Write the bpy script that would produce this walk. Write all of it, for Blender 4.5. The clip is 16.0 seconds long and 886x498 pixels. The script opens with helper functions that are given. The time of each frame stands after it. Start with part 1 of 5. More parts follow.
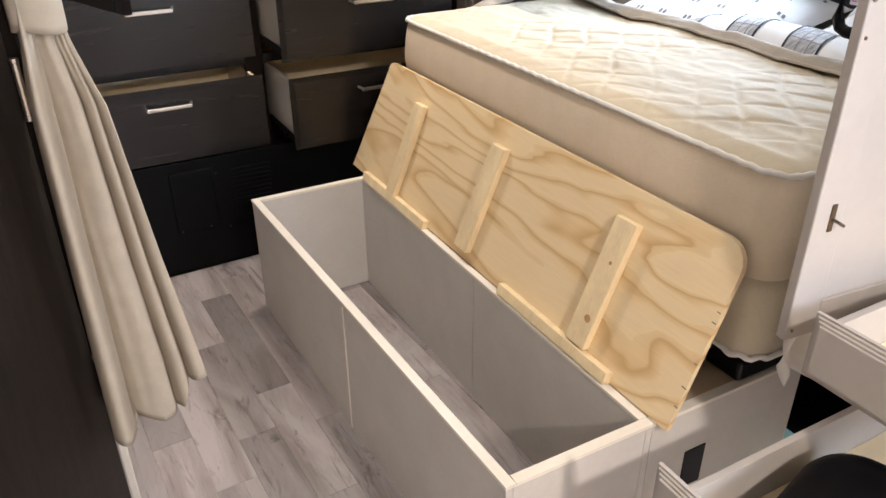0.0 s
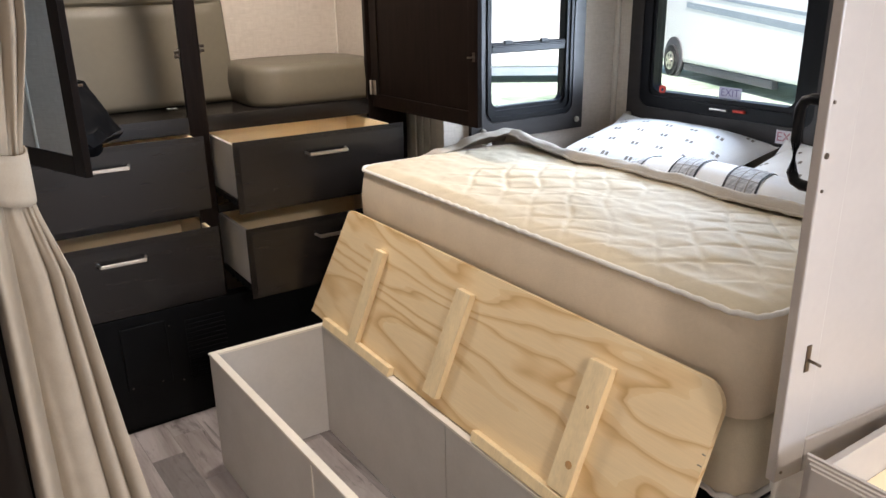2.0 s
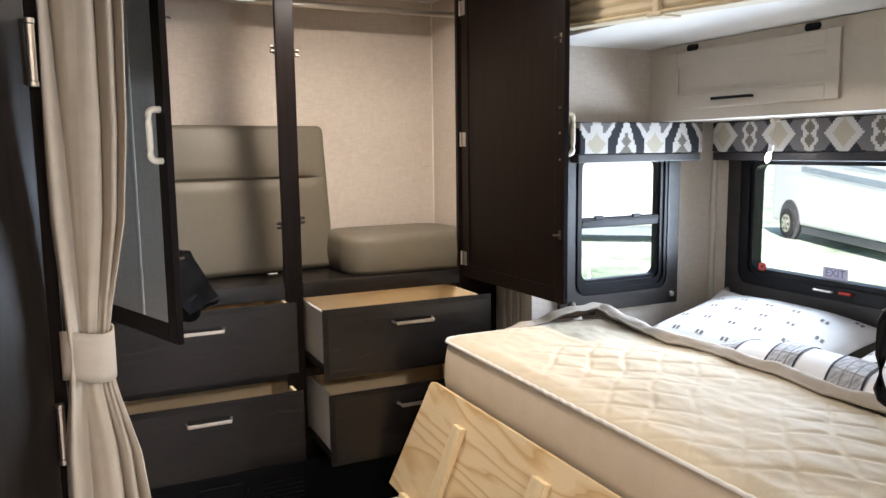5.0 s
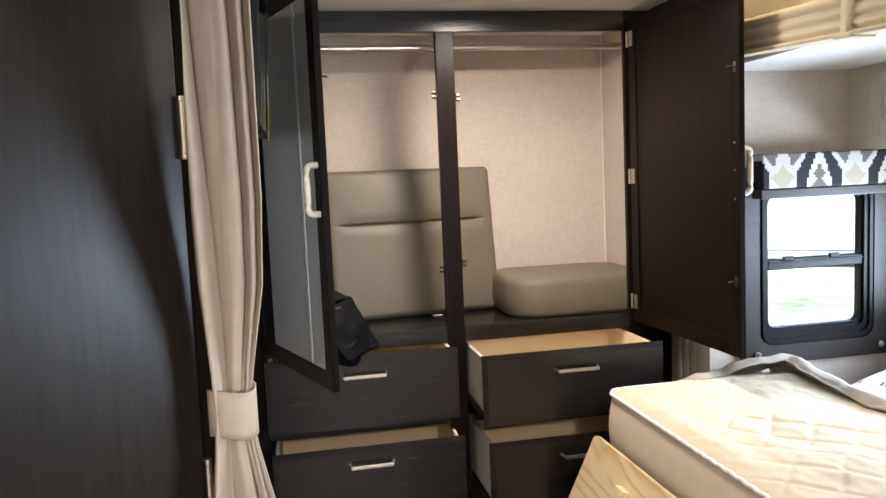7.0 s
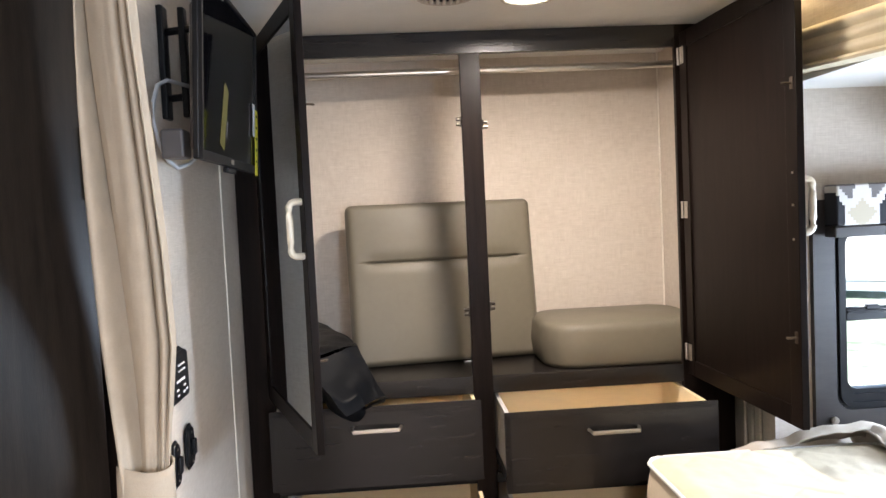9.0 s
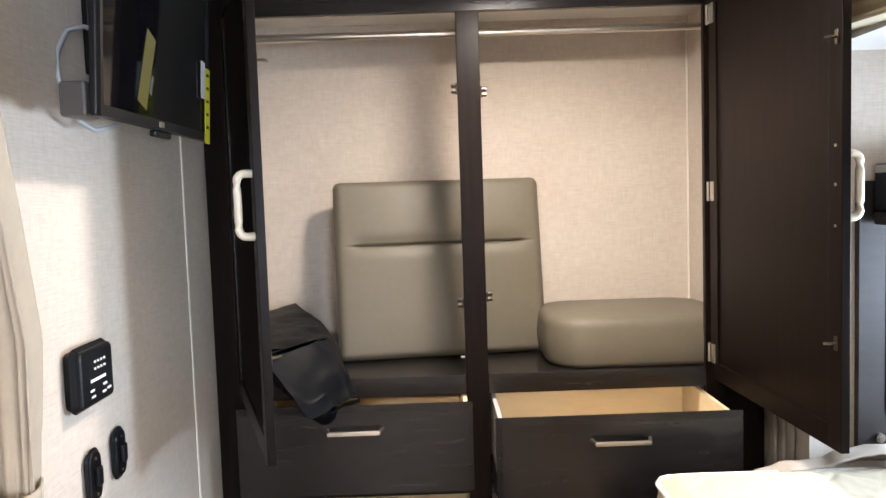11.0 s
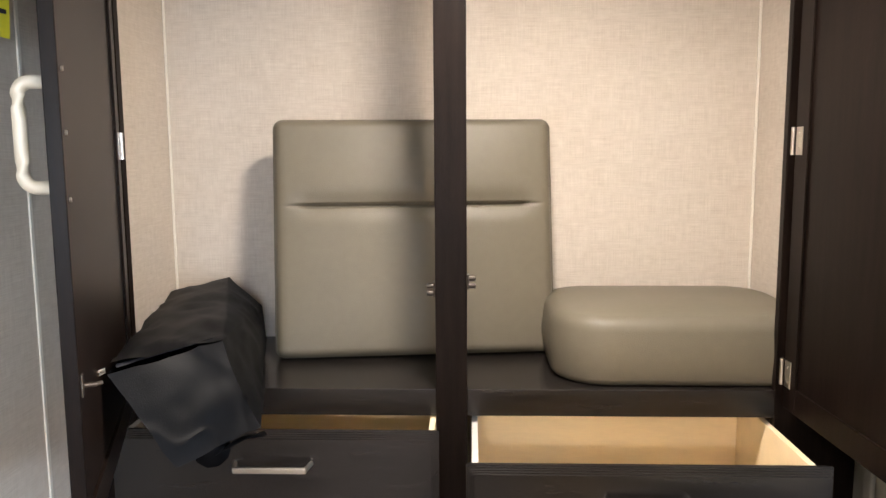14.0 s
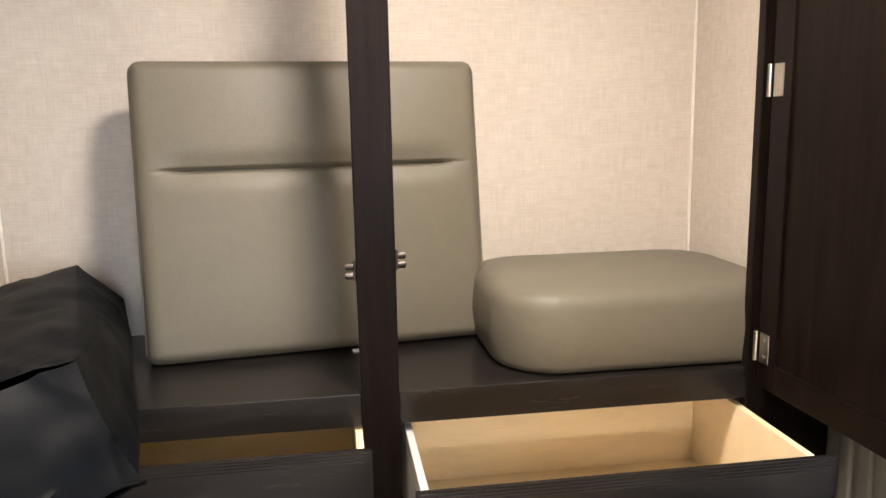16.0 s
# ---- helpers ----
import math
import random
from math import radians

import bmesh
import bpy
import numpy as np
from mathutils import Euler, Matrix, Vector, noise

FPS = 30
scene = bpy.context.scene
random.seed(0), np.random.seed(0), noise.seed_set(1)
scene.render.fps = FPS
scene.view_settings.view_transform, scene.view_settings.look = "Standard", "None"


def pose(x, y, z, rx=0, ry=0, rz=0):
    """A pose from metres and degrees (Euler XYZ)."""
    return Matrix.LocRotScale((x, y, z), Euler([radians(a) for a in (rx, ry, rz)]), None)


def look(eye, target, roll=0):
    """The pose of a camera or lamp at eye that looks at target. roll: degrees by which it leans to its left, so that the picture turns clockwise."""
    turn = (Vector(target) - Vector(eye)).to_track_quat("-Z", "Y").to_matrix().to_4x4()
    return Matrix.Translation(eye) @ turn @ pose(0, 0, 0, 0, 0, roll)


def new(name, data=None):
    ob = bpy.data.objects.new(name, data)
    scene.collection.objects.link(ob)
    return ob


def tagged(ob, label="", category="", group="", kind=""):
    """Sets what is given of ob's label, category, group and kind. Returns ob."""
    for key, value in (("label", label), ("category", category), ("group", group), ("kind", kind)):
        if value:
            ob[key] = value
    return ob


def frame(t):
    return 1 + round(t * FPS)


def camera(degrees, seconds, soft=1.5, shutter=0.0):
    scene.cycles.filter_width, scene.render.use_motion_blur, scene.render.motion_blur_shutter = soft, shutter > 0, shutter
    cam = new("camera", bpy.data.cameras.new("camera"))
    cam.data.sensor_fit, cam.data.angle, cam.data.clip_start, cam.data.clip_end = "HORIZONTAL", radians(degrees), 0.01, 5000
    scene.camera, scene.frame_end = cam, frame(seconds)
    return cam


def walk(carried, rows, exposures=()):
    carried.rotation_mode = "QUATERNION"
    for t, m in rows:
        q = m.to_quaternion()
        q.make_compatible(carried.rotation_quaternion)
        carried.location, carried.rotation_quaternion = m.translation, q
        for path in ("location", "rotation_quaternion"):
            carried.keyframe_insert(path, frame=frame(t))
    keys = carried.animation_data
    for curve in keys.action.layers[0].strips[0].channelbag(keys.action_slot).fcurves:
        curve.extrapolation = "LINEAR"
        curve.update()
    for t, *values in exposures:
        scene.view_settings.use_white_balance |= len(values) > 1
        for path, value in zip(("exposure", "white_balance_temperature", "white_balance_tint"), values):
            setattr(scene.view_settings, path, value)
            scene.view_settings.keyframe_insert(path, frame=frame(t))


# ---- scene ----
cam = camera(60.5, 16.0)
PATH = [
    (0, (0.103, 0.063, 1.408), (0.94, 1.606, 0.449), -0.4),
    (0.5, (0.093, 0.092, 1.416), (0.967, 1.657, 0.528), 0.2),
    (1, (0.085, 0.109, 1.426), (1.003, 1.689, 0.614), -0.9),
    (1.5, (0.069, 0.109, 1.444), (1.044, 1.697, 0.718), -1.9),
    (2, (0.059, 0.113, 1.449), (1.1, 1.691, 0.797), -1.0),
    (2.5, (0.053, 0.123, 1.461), (1.14, 1.701, 0.889), 0.2),
    (3, (0.056, 0.134, 1.475), (1.154, 1.728, 0.972), 0.5),
    (5.5, (0.157, 0.076, 1.523), (0.894, 1.922, 1.303), -0.8),
    (6, (0.175, 0.061, 1.542), (0.793, 1.953, 1.347), -1.0),
    (6.5, (0.211, 0.089, 1.559), (0.706, 2.018, 1.377), -2.0),
    (7, (0.261, 0.131, 1.566), (0.635, 2.087, 1.382), -2.5),
    (7.5, (0.343, 0.201, 1.559), (0.625, 2.174, 1.388), -2.7),
    (8, (0.419, 0.259, 1.575), (0.64, 2.242, 1.437), -2.8),
    (8.5, (0.482, 0.297, 1.583), (0.651, 2.287, 1.477), -2.8),
    (11, (0.68, 0.578, 1.559), (0.696, 2.573, 1.418), -1.9),
    (11.5, (0.719, 0.685, 1.541), (0.758, 2.676, 1.358), -2.0),
    (12, (0.753, 0.787, 1.538), (0.809, 2.777, 1.348), -1.5),
    (12.5, (0.782, 0.904, 1.544), (0.799, 2.895, 1.359), -1.2),
    (13, (0.805, 1.012, 1.541), (0.782, 3.001, 1.336), -0.8),
    (13.5, (0.812, 1.101, 1.532), (0.749, 3.086, 1.3), -0.3),
    (14, (0.823, 1.19, 1.527), (0.747, 3.173, 1.278), -0.4),
    (14.5, (0.818, 1.284, 1.53), (0.796, 3.261, 1.232), -0.5),
    (15, (0.786, 1.368, 1.507), (0.874, 3.336, 1.164), 0.1),
    (15.5, (0.744, 1.433, 1.501), (0.938, 3.389, 1.135), -0.3),
    (16, (0.718, 1.489, 1.498), (1.0, 3.439, 1.155), -1.1),
]
EXPOSURES = [(0.0, 1.56, 6480, 17), (1.5, 1.40, 6480, 17), (3.0, 1.28, 6500, 17), (5.5, 1.44, 6550, 17), (8.5, 1.74, 6500, 17), (11.0, 1.88, 6450, 16), (16.0, 1.99, 6450, 15)]
walk(cam, [(t, look(eye, target, roll)) for t, eye, target, roll in PATH], EXPOSURES)

# ---- world, sun, large lights ----
world = bpy.data.worlds.new("sky")
scene.world = world
world.use_nodes = True
wn = world.node_tree.nodes
sky = wn.new("ShaderNodeTexSky")
sky.sky_type, sky.sun_disc = "NISHITA", False
sky.sun_elevation, sky.sun_rotation = radians(60), radians(220)
world.node_tree.links.new(sky.outputs[0], wn["Background"].inputs[0])
wn["Background"].inputs[1].default_value = 0.12


def lamp(name, kind, power, m, color=(1, 1, 1), **settings):
    data = bpy.data.lights.new(name, kind)
    data.energy, data.color = power, color
    for key, value in settings.items():
        if key == "size":
            data.shape, (data.size, data.size_y) = "RECTANGLE", value
        elif key == "disc":
            data.shape, data.size = "DISK", value
        elif key == "spread":
            data.spread = radians(value)
        elif key == "angle":
            data.angle = radians(value)
    ob = new(name, data)
    ob.matrix_world = m
    return ob


lamp("sun", "SUN", 5.0, look((-5.2, -6.2, 14), (0, 0, 0)), (1, 0.95, 0.88), angle=0.5)
DAY = (0.78, 0.89, 1.0)
lamp("daylight_exit_window", "AREA", 6.6, look((2.412, 1.88, 1.24), (0.05, 1.95, 1.32)), (0.66, 0.83, 1.0), size=(0.58, 0.37), spread=125)
lamp("daylight_side_window", "AREA", 1.2, look((1.98, 2.374, 1.235), (1.8, 1.5, 1.2)), DAY, size=(0.30, 0.42))
lamp("daylight_rear_window", "AREA", 29, look((1.585, -1.45, 1.35), (0.0, 1.2, 1.1)), (0.70, 0.85, 1.0), size=(0.9, 0.6))
WARM = (1.0, 0.92, 0.80)
lamp("ceiling_lamp_light", "AREA", 6.9, pose(0.90, 2.29, 2.095), WARM, disc=0.16)
lamp("ceiling_lamp_light_rear", "AREA", 25, pose(0.50, -1.1, 2.085), WARM, disc=0.16)


# ---- materials ----
def material(name, color, rough=0.5, metal=0.0, vary=0.12, scale=8.0, stretch=(1, 1, 1), bump=0.0, bump_scale=60.0, second=None, coat=0.0, spec=0.5, island=0.0):
    """Two scales of variation round one base colour, with fine relief."""
    m = bpy.data.materials.new(name)
    m.use_nodes = True
    nt = m.node_tree
    n, link = nt.nodes, nt.links.new
    b = n["Principled BSDF"]
    b.inputs["Roughness"].default_value, b.inputs["Metallic"].default_value = rough, metal
    b.inputs["Coat Weight"].default_value, b.inputs["Specular IOR Level"].default_value = coat, spec
    tc, mp = n.new("ShaderNodeTexCoord"), n.new("ShaderNodeMapping")
    mp.inputs["Scale"].default_value = stretch
    link(tc.outputs["Object"], mp.inputs[0])
    if island:
        own, shift = n.new("ShaderNodeObjectInfo"), n.new("ShaderNodeVectorMath")
        shift.operation = "SCALE"
        shift.inputs[0].default_value = (37, 53, 11)
        link(own.outputs["Random"], shift.inputs["Scale"]), link(shift.outputs[0], mp.inputs["Location"])
    big, small = n.new("ShaderNodeTexNoise"), n.new("ShaderNodeTexNoise")
    big.inputs["Scale"].default_value, small.inputs["Scale"].default_value = scale, scale * 9
    big.inputs["Detail"].default_value, small.inputs["Detail"].default_value = 5, 3
    link(mp.outputs[0], big.inputs[0]), link(mp.outputs[0], small.inputs[0])
    add = n.new("ShaderNodeMath")
    add.operation = "MULTIPLY_ADD"
    link(small.outputs[0], add.inputs[0])
    add.inputs[1].default_value = 0.5
    link(big.outputs[0], add.inputs[2])
    ramp = n.new("ShaderNodeValToRGB")
    dark = [c * (1 - vary) for c in color]
    light = second or [min(1, c * (1 + vary)) for c in color]
    ramp.color_ramp.elements[0].position, ramp.color_ramp.elements[1].position = 0.5, 1.0
    ramp.color_ramp.elements[0].color, ramp.color_ramp.elements[1].color = (*dark, 1), (*light, 1)
    link(add.outputs[0], ramp.inputs[0])
    out = ramp.outputs[0]
    if island:
        info, hsv = n.new("ShaderNodeObjectInfo"), n.new("ShaderNodeHueSaturation")
        rng = n.new("ShaderNodeMapRange")
        rng.inputs[3].default_value, rng.inputs[4].default_value = 1 - island, 1 + island
        link(info.outputs["Random"], rng.inputs[0]), link(rng.outputs[0], hsv.inputs["Value"])
        link(out, hsv.inputs["Color"])
        out = hsv.outputs[0]
    link(out, b.inputs["Base Color"])
    if bump:
        bp = n.new("ShaderNodeBump")
        bp.inputs["Strength"].default_value, bp.inputs["Distance"].default_value = bump, 0.002
        fine = n.new("ShaderNodeTexNoise")
        fine.inputs["Scale"].default_value = bump_scale
        link(mp.outputs[0], fine.inputs[0]), link(fine.outputs[0], bp.inputs["Height"])
        link(bp.outputs[0], b.inputs["Normal"])
    return m


def nodes_of(name, rough):
    m = bpy.data.materials.new(name)
    m.use_nodes = True
    n = m.node_tree.nodes
    n["Principled BSDF"].inputs["Roughness"].default_value = rough
    return m, n, m.node_tree.links.new, n["Principled BSDF"]


def linen(name, dark, light):
    """Woven linen print: slubby threads that run level and upright."""
    m, n, link, b = nodes_of(name, 0.7)
    tc = n.new("ShaderNodeTexCoord")
    total = None
    for stretch, weight in (((17, 17, 620), 0.42), ((560, 560, 14), 0.36), ((60, 60, 60), 0.22), ((3, 3, 3), 0.25)):
        mp, tex, mul = n.new("ShaderNodeMapping"), n.new("ShaderNodeTexNoise"), n.new("ShaderNodeMath")
        mp.inputs["Scale"].default_value = stretch
        tex.inputs["Scale"].default_value, tex.inputs["Detail"].default_value = 1.0, 2.5
        link(tc.outputs["Object"], mp.inputs[0]), link(mp.outputs[0], tex.inputs[0])
        mul.operation = "MULTIPLY_ADD"
        link(tex.outputs[0], mul.inputs[0])
        mul.inputs[1].default_value = weight
        if total:
            link(total, mul.inputs[2])
        else:
            mul.inputs[2].default_value = 0.0
        total = mul.outputs[0]
    ramp, bump = n.new("ShaderNodeValToRGB"), n.new("ShaderNodeBump")
    ramp.color_ramp.elements[0].position, ramp.color_ramp.elements[1].position = 0.44, 0.82
    ramp.color_ramp.elements[0].color, ramp.color_ramp.elements[1].color = (*dark, 1), (*light, 1)
    bump.inputs["Strength"].default_value, bump.inputs["Distance"].default_value = 0.35, 0.0012
    link(total, ramp.inputs[0]), link(total, bump.inputs["Height"])
    link(ramp.outputs[0], b.inputs["Base Color"]), link(bump.outputs[0], b.inputs["Normal"])
    return m


def plywood(name):
    """Rotary-cut pine: contour-like bands of darker late wood on pale wood, with fine pores."""
    m, n, link, b = nodes_of(name, 0.5)
    tc, mp, hills, fine = n.new("ShaderNodeTexCoord"), n.new("ShaderNodeMapping"), n.new("ShaderNodeTexNoise"), n.new("ShaderNodeTexNoise")
    mp.inputs["Scale"].default_value, mp.inputs["Location"].default_value = (2.6, 0.80, 3.4), (0.3, 0.55, 0.9)
    link(tc.outputs["Object"], mp.inputs[0])
    hills.inputs["Scale"].default_value, hills.inputs["Detail"].default_value, hills.inputs["Roughness"].default_value = 1.3, 3.2, 0.46
    hills.inputs["Distortion"].default_value = 0.5
    link(mp.outputs[0], hills.inputs[0])
    sep, many, rise, part_of = n.new("ShaderNodeSeparateXYZ"), n.new("ShaderNodeMath"), n.new("ShaderNodeMath"), n.new("ShaderNodeMath")
    link(tc.outputs["Object"], sep.inputs[0])
    rise.operation, many.operation, part_of.operation = "MULTIPLY", "MULTIPLY_ADD", "FRACT"
    rise.inputs[1].default_value = 13.0
    link(sep.outputs["Z"], rise.inputs[0])
    link(hills.outputs[0], many.inputs[0])
    many.inputs[1].default_value = 7.0
    link(rise.outputs[0], many.inputs[2]), link(many.outputs[0], part_of.inputs[0])
    ramp = n.new("ShaderNodeValToRGB")
    e = ramp.color_ramp.elements
    e[0].position, e[0].color = 0.0, (0.86, 0.68, 0.42, 1)
    e[1].position, e[1].color = 1.0, (0.83, 0.63, 0.36, 1)
    for pos, color in ((0.52, (0.85, 0.66, 0.40, 1)), (0.70, (0.76, 0.535, 0.275, 1)), (0.82, (0.65, 0.42, 0.19, 1)), (0.87, (0.79, 0.58, 0.32, 1))):
        x = e.new(pos)
        x.color = color
    mp2 = n.new("ShaderNodeMapping")
    mp2.inputs["Scale"].default_value = (1, 0.05, 1)
    link(tc.outputs["Object"], mp2.inputs[0]), link(mp2.outputs[0], fine.inputs[0])
    fine.inputs["Scale"].default_value = 260
    mix = n.new("ShaderNodeMix")
    mix.data_type, mix.blend_type = "RGBA", "MULTIPLY"
    mix.inputs[0].default_value = 0.14
    link(part_of.outputs[0], ramp.inputs[0]), link(ramp.outputs[0], mix.inputs[6]), link(fine.outputs[0], mix.inputs[7])
    link(mix.outputs[2], b.inputs["Base Color"])
    return m


def greywash(name):
    """Limed planks: fine grain along the length, broad bleached patches, dark cracks and knots, each plank its own cut."""
    m, n, link, b = nodes_of(name, 0.36)
    tc, info, shift, push = n.new("ShaderNodeTexCoord"), n.new("ShaderNodeObjectInfo"), n.new("ShaderNodeVectorMath"), n.new("ShaderNodeVectorMath")
    push.operation = "SCALE"
    push.inputs[0].default_value = (17.0, 29.0, 11.0)
    link(info.outputs["Random"], push.inputs["Scale"])
    link(tc.outputs["Object"], shift.inputs[0]), link(push.outputs[0], shift.inputs[1])

    def noise_of(stretch, detail, rough, low, high, warp=0.0):
        mp, tex, rng = n.new("ShaderNodeMapping"), n.new("ShaderNodeTexNoise"), n.new("ShaderNodeMapRange")
        mp.inputs["Scale"].default_value = stretch
        tex.inputs["Scale"].default_value, tex.inputs["Detail"].default_value = 1.0, detail
        tex.inputs["Roughness"].default_value, tex.inputs["Distortion"].default_value = rough, warp
        link(shift.outputs[0], mp.inputs[0]), link(mp.outputs[0], tex.inputs[0]), link(tex.outputs[0], rng.inputs[0])
        rng.inputs[1].default_value, rng.inputs[2].default_value = low, high
        return rng.outputs[0]

    def mixed(factor, a, c):
        x = n.new("ShaderNodeMix")
        x.data_type = "RGBA"
        link(factor, x.inputs[0])
        for slot, v in ((6, a), (7, c)):
            if isinstance(v, tuple):
                x.inputs[slot].default_value = (*v, 1)
            else:
                link(v, x.inputs[slot])
        return x.outputs[2]

    grain = noise_of((95, 5, 5), 4, 0.6, 0.3, 0.7)
    broad = noise_of((9, 2.2, 3), 5, 0.6, 0.36, 0.66, 0.8)
    crack = noise_of((34, 4.2, 5), 6, 0.7, 0.555, 0.74, 0.9)
    knot = noise_of((13, 6, 5), 5, 0.7, 0.625, 0.77, 0.8)
    out = mixed(grain, (0.205, 0.172, 0.160), (0.255, 0.222, 0.212))
    out = mixed(broad, out, (0.39, 0.352, 0.345))
    out = mixed(crack, out, (0.085, 0.07, 0.066))
    out = mixed(knot, out, (0.075, 0.06, 0.056))
    hsv, rng = n.new("ShaderNodeHueSaturation"), n.new("ShaderNodeMapRange")
    rng.inputs[3].default_value, rng.inputs[4].default_value = 0.55, 1.38
    link(info.outputs["Random"], rng.inputs[0]), link(rng.outputs[0], hsv.inputs["Value"]), link(out, hsv.inputs["Color"])
    link(hsv.outputs[0], b.inputs["Base Color"])
    bump = n.new("ShaderNodeBump")
    bump.inputs["Strength"].default_value, bump.inputs["Distance"].default_value = 0.2, 0.0015
    link(grain, bump.inputs["Height"]), link(bump.outputs[0], b.inputs["Normal"])
    return m


def ikat(name, along, period, centre, z_mid, half, chevron):
    """Woven diamond print in steps: sand diamonds, white borders, brown darts, on a grey or black ground."""
    m, n, link, b = nodes_of(name, 0.85)
    tc, sep = n.new("ShaderNodeTexCoord"), n.new("ShaderNodeSeparateXYZ")
    link(tc.outputs["Object"], sep.inputs[0])

    def op(kind, a, b=None, c=None):
        x = n.new("ShaderNodeMath")
        x.operation = kind
        for i, v in enumerate((a, b, c)):
            if v is None:
                continue
            if isinstance(v, (int, float)):
                x.inputs[i].default_value = v
            else:
                link(v, x.inputs[i])
        return x.outputs[0]

    u = op("SNAP", op("SUBTRACT", sep.outputs[along], centre), 0.0075)
    v = op("SNAP", op("SUBTRACT", sep.outputs["Z"], z_mid), 0.0085)
    d = op("DIVIDE", op("PINGPONG", u, period / 2), period / 2)
    white, sand, brown, grey, black = (0.52, 0.50, 0.47), (0.42, 0.37, 0.28), (0.15, 0.13, 0.11), (0.135, 0.125, 0.125), (0.012, 0.013, 0.018)
    if chevron:
        # zigzag black bands on white, low sand diamonds, grey triangles above, small brown firs between
        h = op("MULTIPLY_ADD", v, -0.5 / half, 0.5)
        e = op("SUBTRACT", 1.0, d)
        inner = op("MULTIPLY_ADD", op("MAXIMUM", op("SUBTRACT", 0.60, h), 0.0), 0.55, 0.37)
        outer = op("MULTIPLY_ADD", op("MAXIMUM", op("SUBTRACT", 0.86, h), 0.0), 0.36, 0.64)
        band = op("MULTIPLY", op("GREATER_THAN", d, inner), op("LESS_THAN", d, outer))
        diamond = op("LESS_THAN", op("MULTIPLY_ADD", op("ABSOLUTE", op("SUBTRACT", h, 0.74)), 0.86, d), 0.31)
        tri = op("MULTIPLY", op("GREATER_THAN", d, op("MULTIPLY_ADD", h, 0.33, 0.11)), op("LESS_THAN", d, op("MULTIPLY_ADD", h, -0.66, 0.56)))
        top_part = op("MINIMUM", op("MULTIPLY_ADD", h, 0.66, -0.25), op("MULTIPLY_ADD", h, -1.06, 0.86))
        fir = op("LESS_THAN", e, op("MAXIMUM", top_part, op("MULTIPLY_ADD", h, 0.85, -0.63)))
        layers = ((band, black), (diamond, sand), (tri, grey), (fir, brown))
        base = white
    else:
        w = op("DIVIDE", op("ABSOLUTE", v), half)
        f1 = op("MULTIPLY_ADD", w, 0.38, d)
        f2 = op("MULTIPLY_ADD", op("ABSOLUTE", op("SUBTRACT", w, 0.34)), 0.30, op("SUBTRACT", 1.0, d))
        notch = op("LESS_THAN", op("ABSOLUTE", op("SUBTRACT", d, 0.36)), op("MULTIPLY_ADD", w, 0.42, -0.20))
        layers = ((notch, black), (op("LESS_THAN", f1, 0.53), white), (op("LESS_THAN", f1, 0.31), sand), (op("LESS_THAN", f2, 0.29), white), (op("LESS_THAN", f2, 0.15), brown))
        base = grey
    color = None
    for mask, value in layers:
        mix = n.new("ShaderNodeMix")
        mix.data_type = "RGBA"
        link(mask, mix.inputs[0])
        if color:
            link(color, mix.inputs[6])
        else:
            mix.inputs[6].default_value = (*base, 1)
        mix.inputs[7].default_value = (*value, 1)
        color = mix.outputs[2]
    link(color, b.inputs["Base Color"])
    return m


M_DARK = material("espresso wood laminate", (0.0074, 0.0046, 0.0036), 0.36, vary=0.5, scale=5, stretch=(14, 14, 1), bump=0.05, spec=0.085)
M_DOOR = material("satin espresso door", (0.0100, 0.0072, 0.0056), 0.38, vary=0.5, scale=5, stretch=(14, 14, 1), bump=0.1, spec=0.20)
M_DARKH = material("espresso drawer front", (0.0105, 0.0085, 0.0078), 0.27, vary=0.6, scale=4, stretch=(1.2, 14, 14), spec=0.45)
M_BLACKBASE = material("black base panel", (0.0030, 0.0030, 0.0034), 0.45, vary=0.3, spec=0.12)
M_WALL = linen("linen wallpaper", (0.47, 0.40, 0.33), (0.66, 0.59, 0.51))
M_CEIL = material("ceiling vinyl", (0.74, 0.72, 0.68), 0.6, vary=0.04)
M_TRIM = material("cream trim", (0.52, 0.47, 0.40), 0.45, vary=0.05)
M_WHITE = material("white cabinet paint", (0.37, 0.335, 0.305), 0.35, vary=0.04)
M_GREYBOX = material("grey storage panel", (0.58, 0.55, 0.515), 0.5, vary=0.05)
M_CREAMEDGE = material("cream edge band", (0.78, 0.73, 0.64), 0.45, vary=0.05)
M_PINE = plywood("pine plywood")
M_STICK = material("pine batten", (0.80, 0.64, 0.39), 0.55, vary=0.12, scale=4, stretch=(6, 6, 1))
M_BIRCH = material("birch drawer box", (0.86, 0.70, 0.46), 0.45, vary=0.06, scale=4, stretch=(1, 6, 6))
M_DRSIDE = material("grey drawer side", (0.55, 0.54, 0.52), 0.5, vary=0.06)
M_LEATHER = material("taupe vinyl", (0.140, 0.121, 0.088), 0.46, vary=0.06, scale=6, bump=0.2, bump_scale=420, spec=0.35)
M_MAT = material("quilted mattress cover", (0.60, 0.52, 0.38), 0.75, vary=0.05, scale=12, bump=0.3, bump_scale=300)
M_MATSIDE = material("mattress border fabric", (0.66, 0.55, 0.41), 0.85, vary=0.05, scale=12, bump=0.3, bump_scale=300)
M_CURTAIN = material("beige curtain cloth", (0.385, 0.322, 0.246), 0.85, vary=0.06, scale=30, bump=0.3, bump_scale=500)
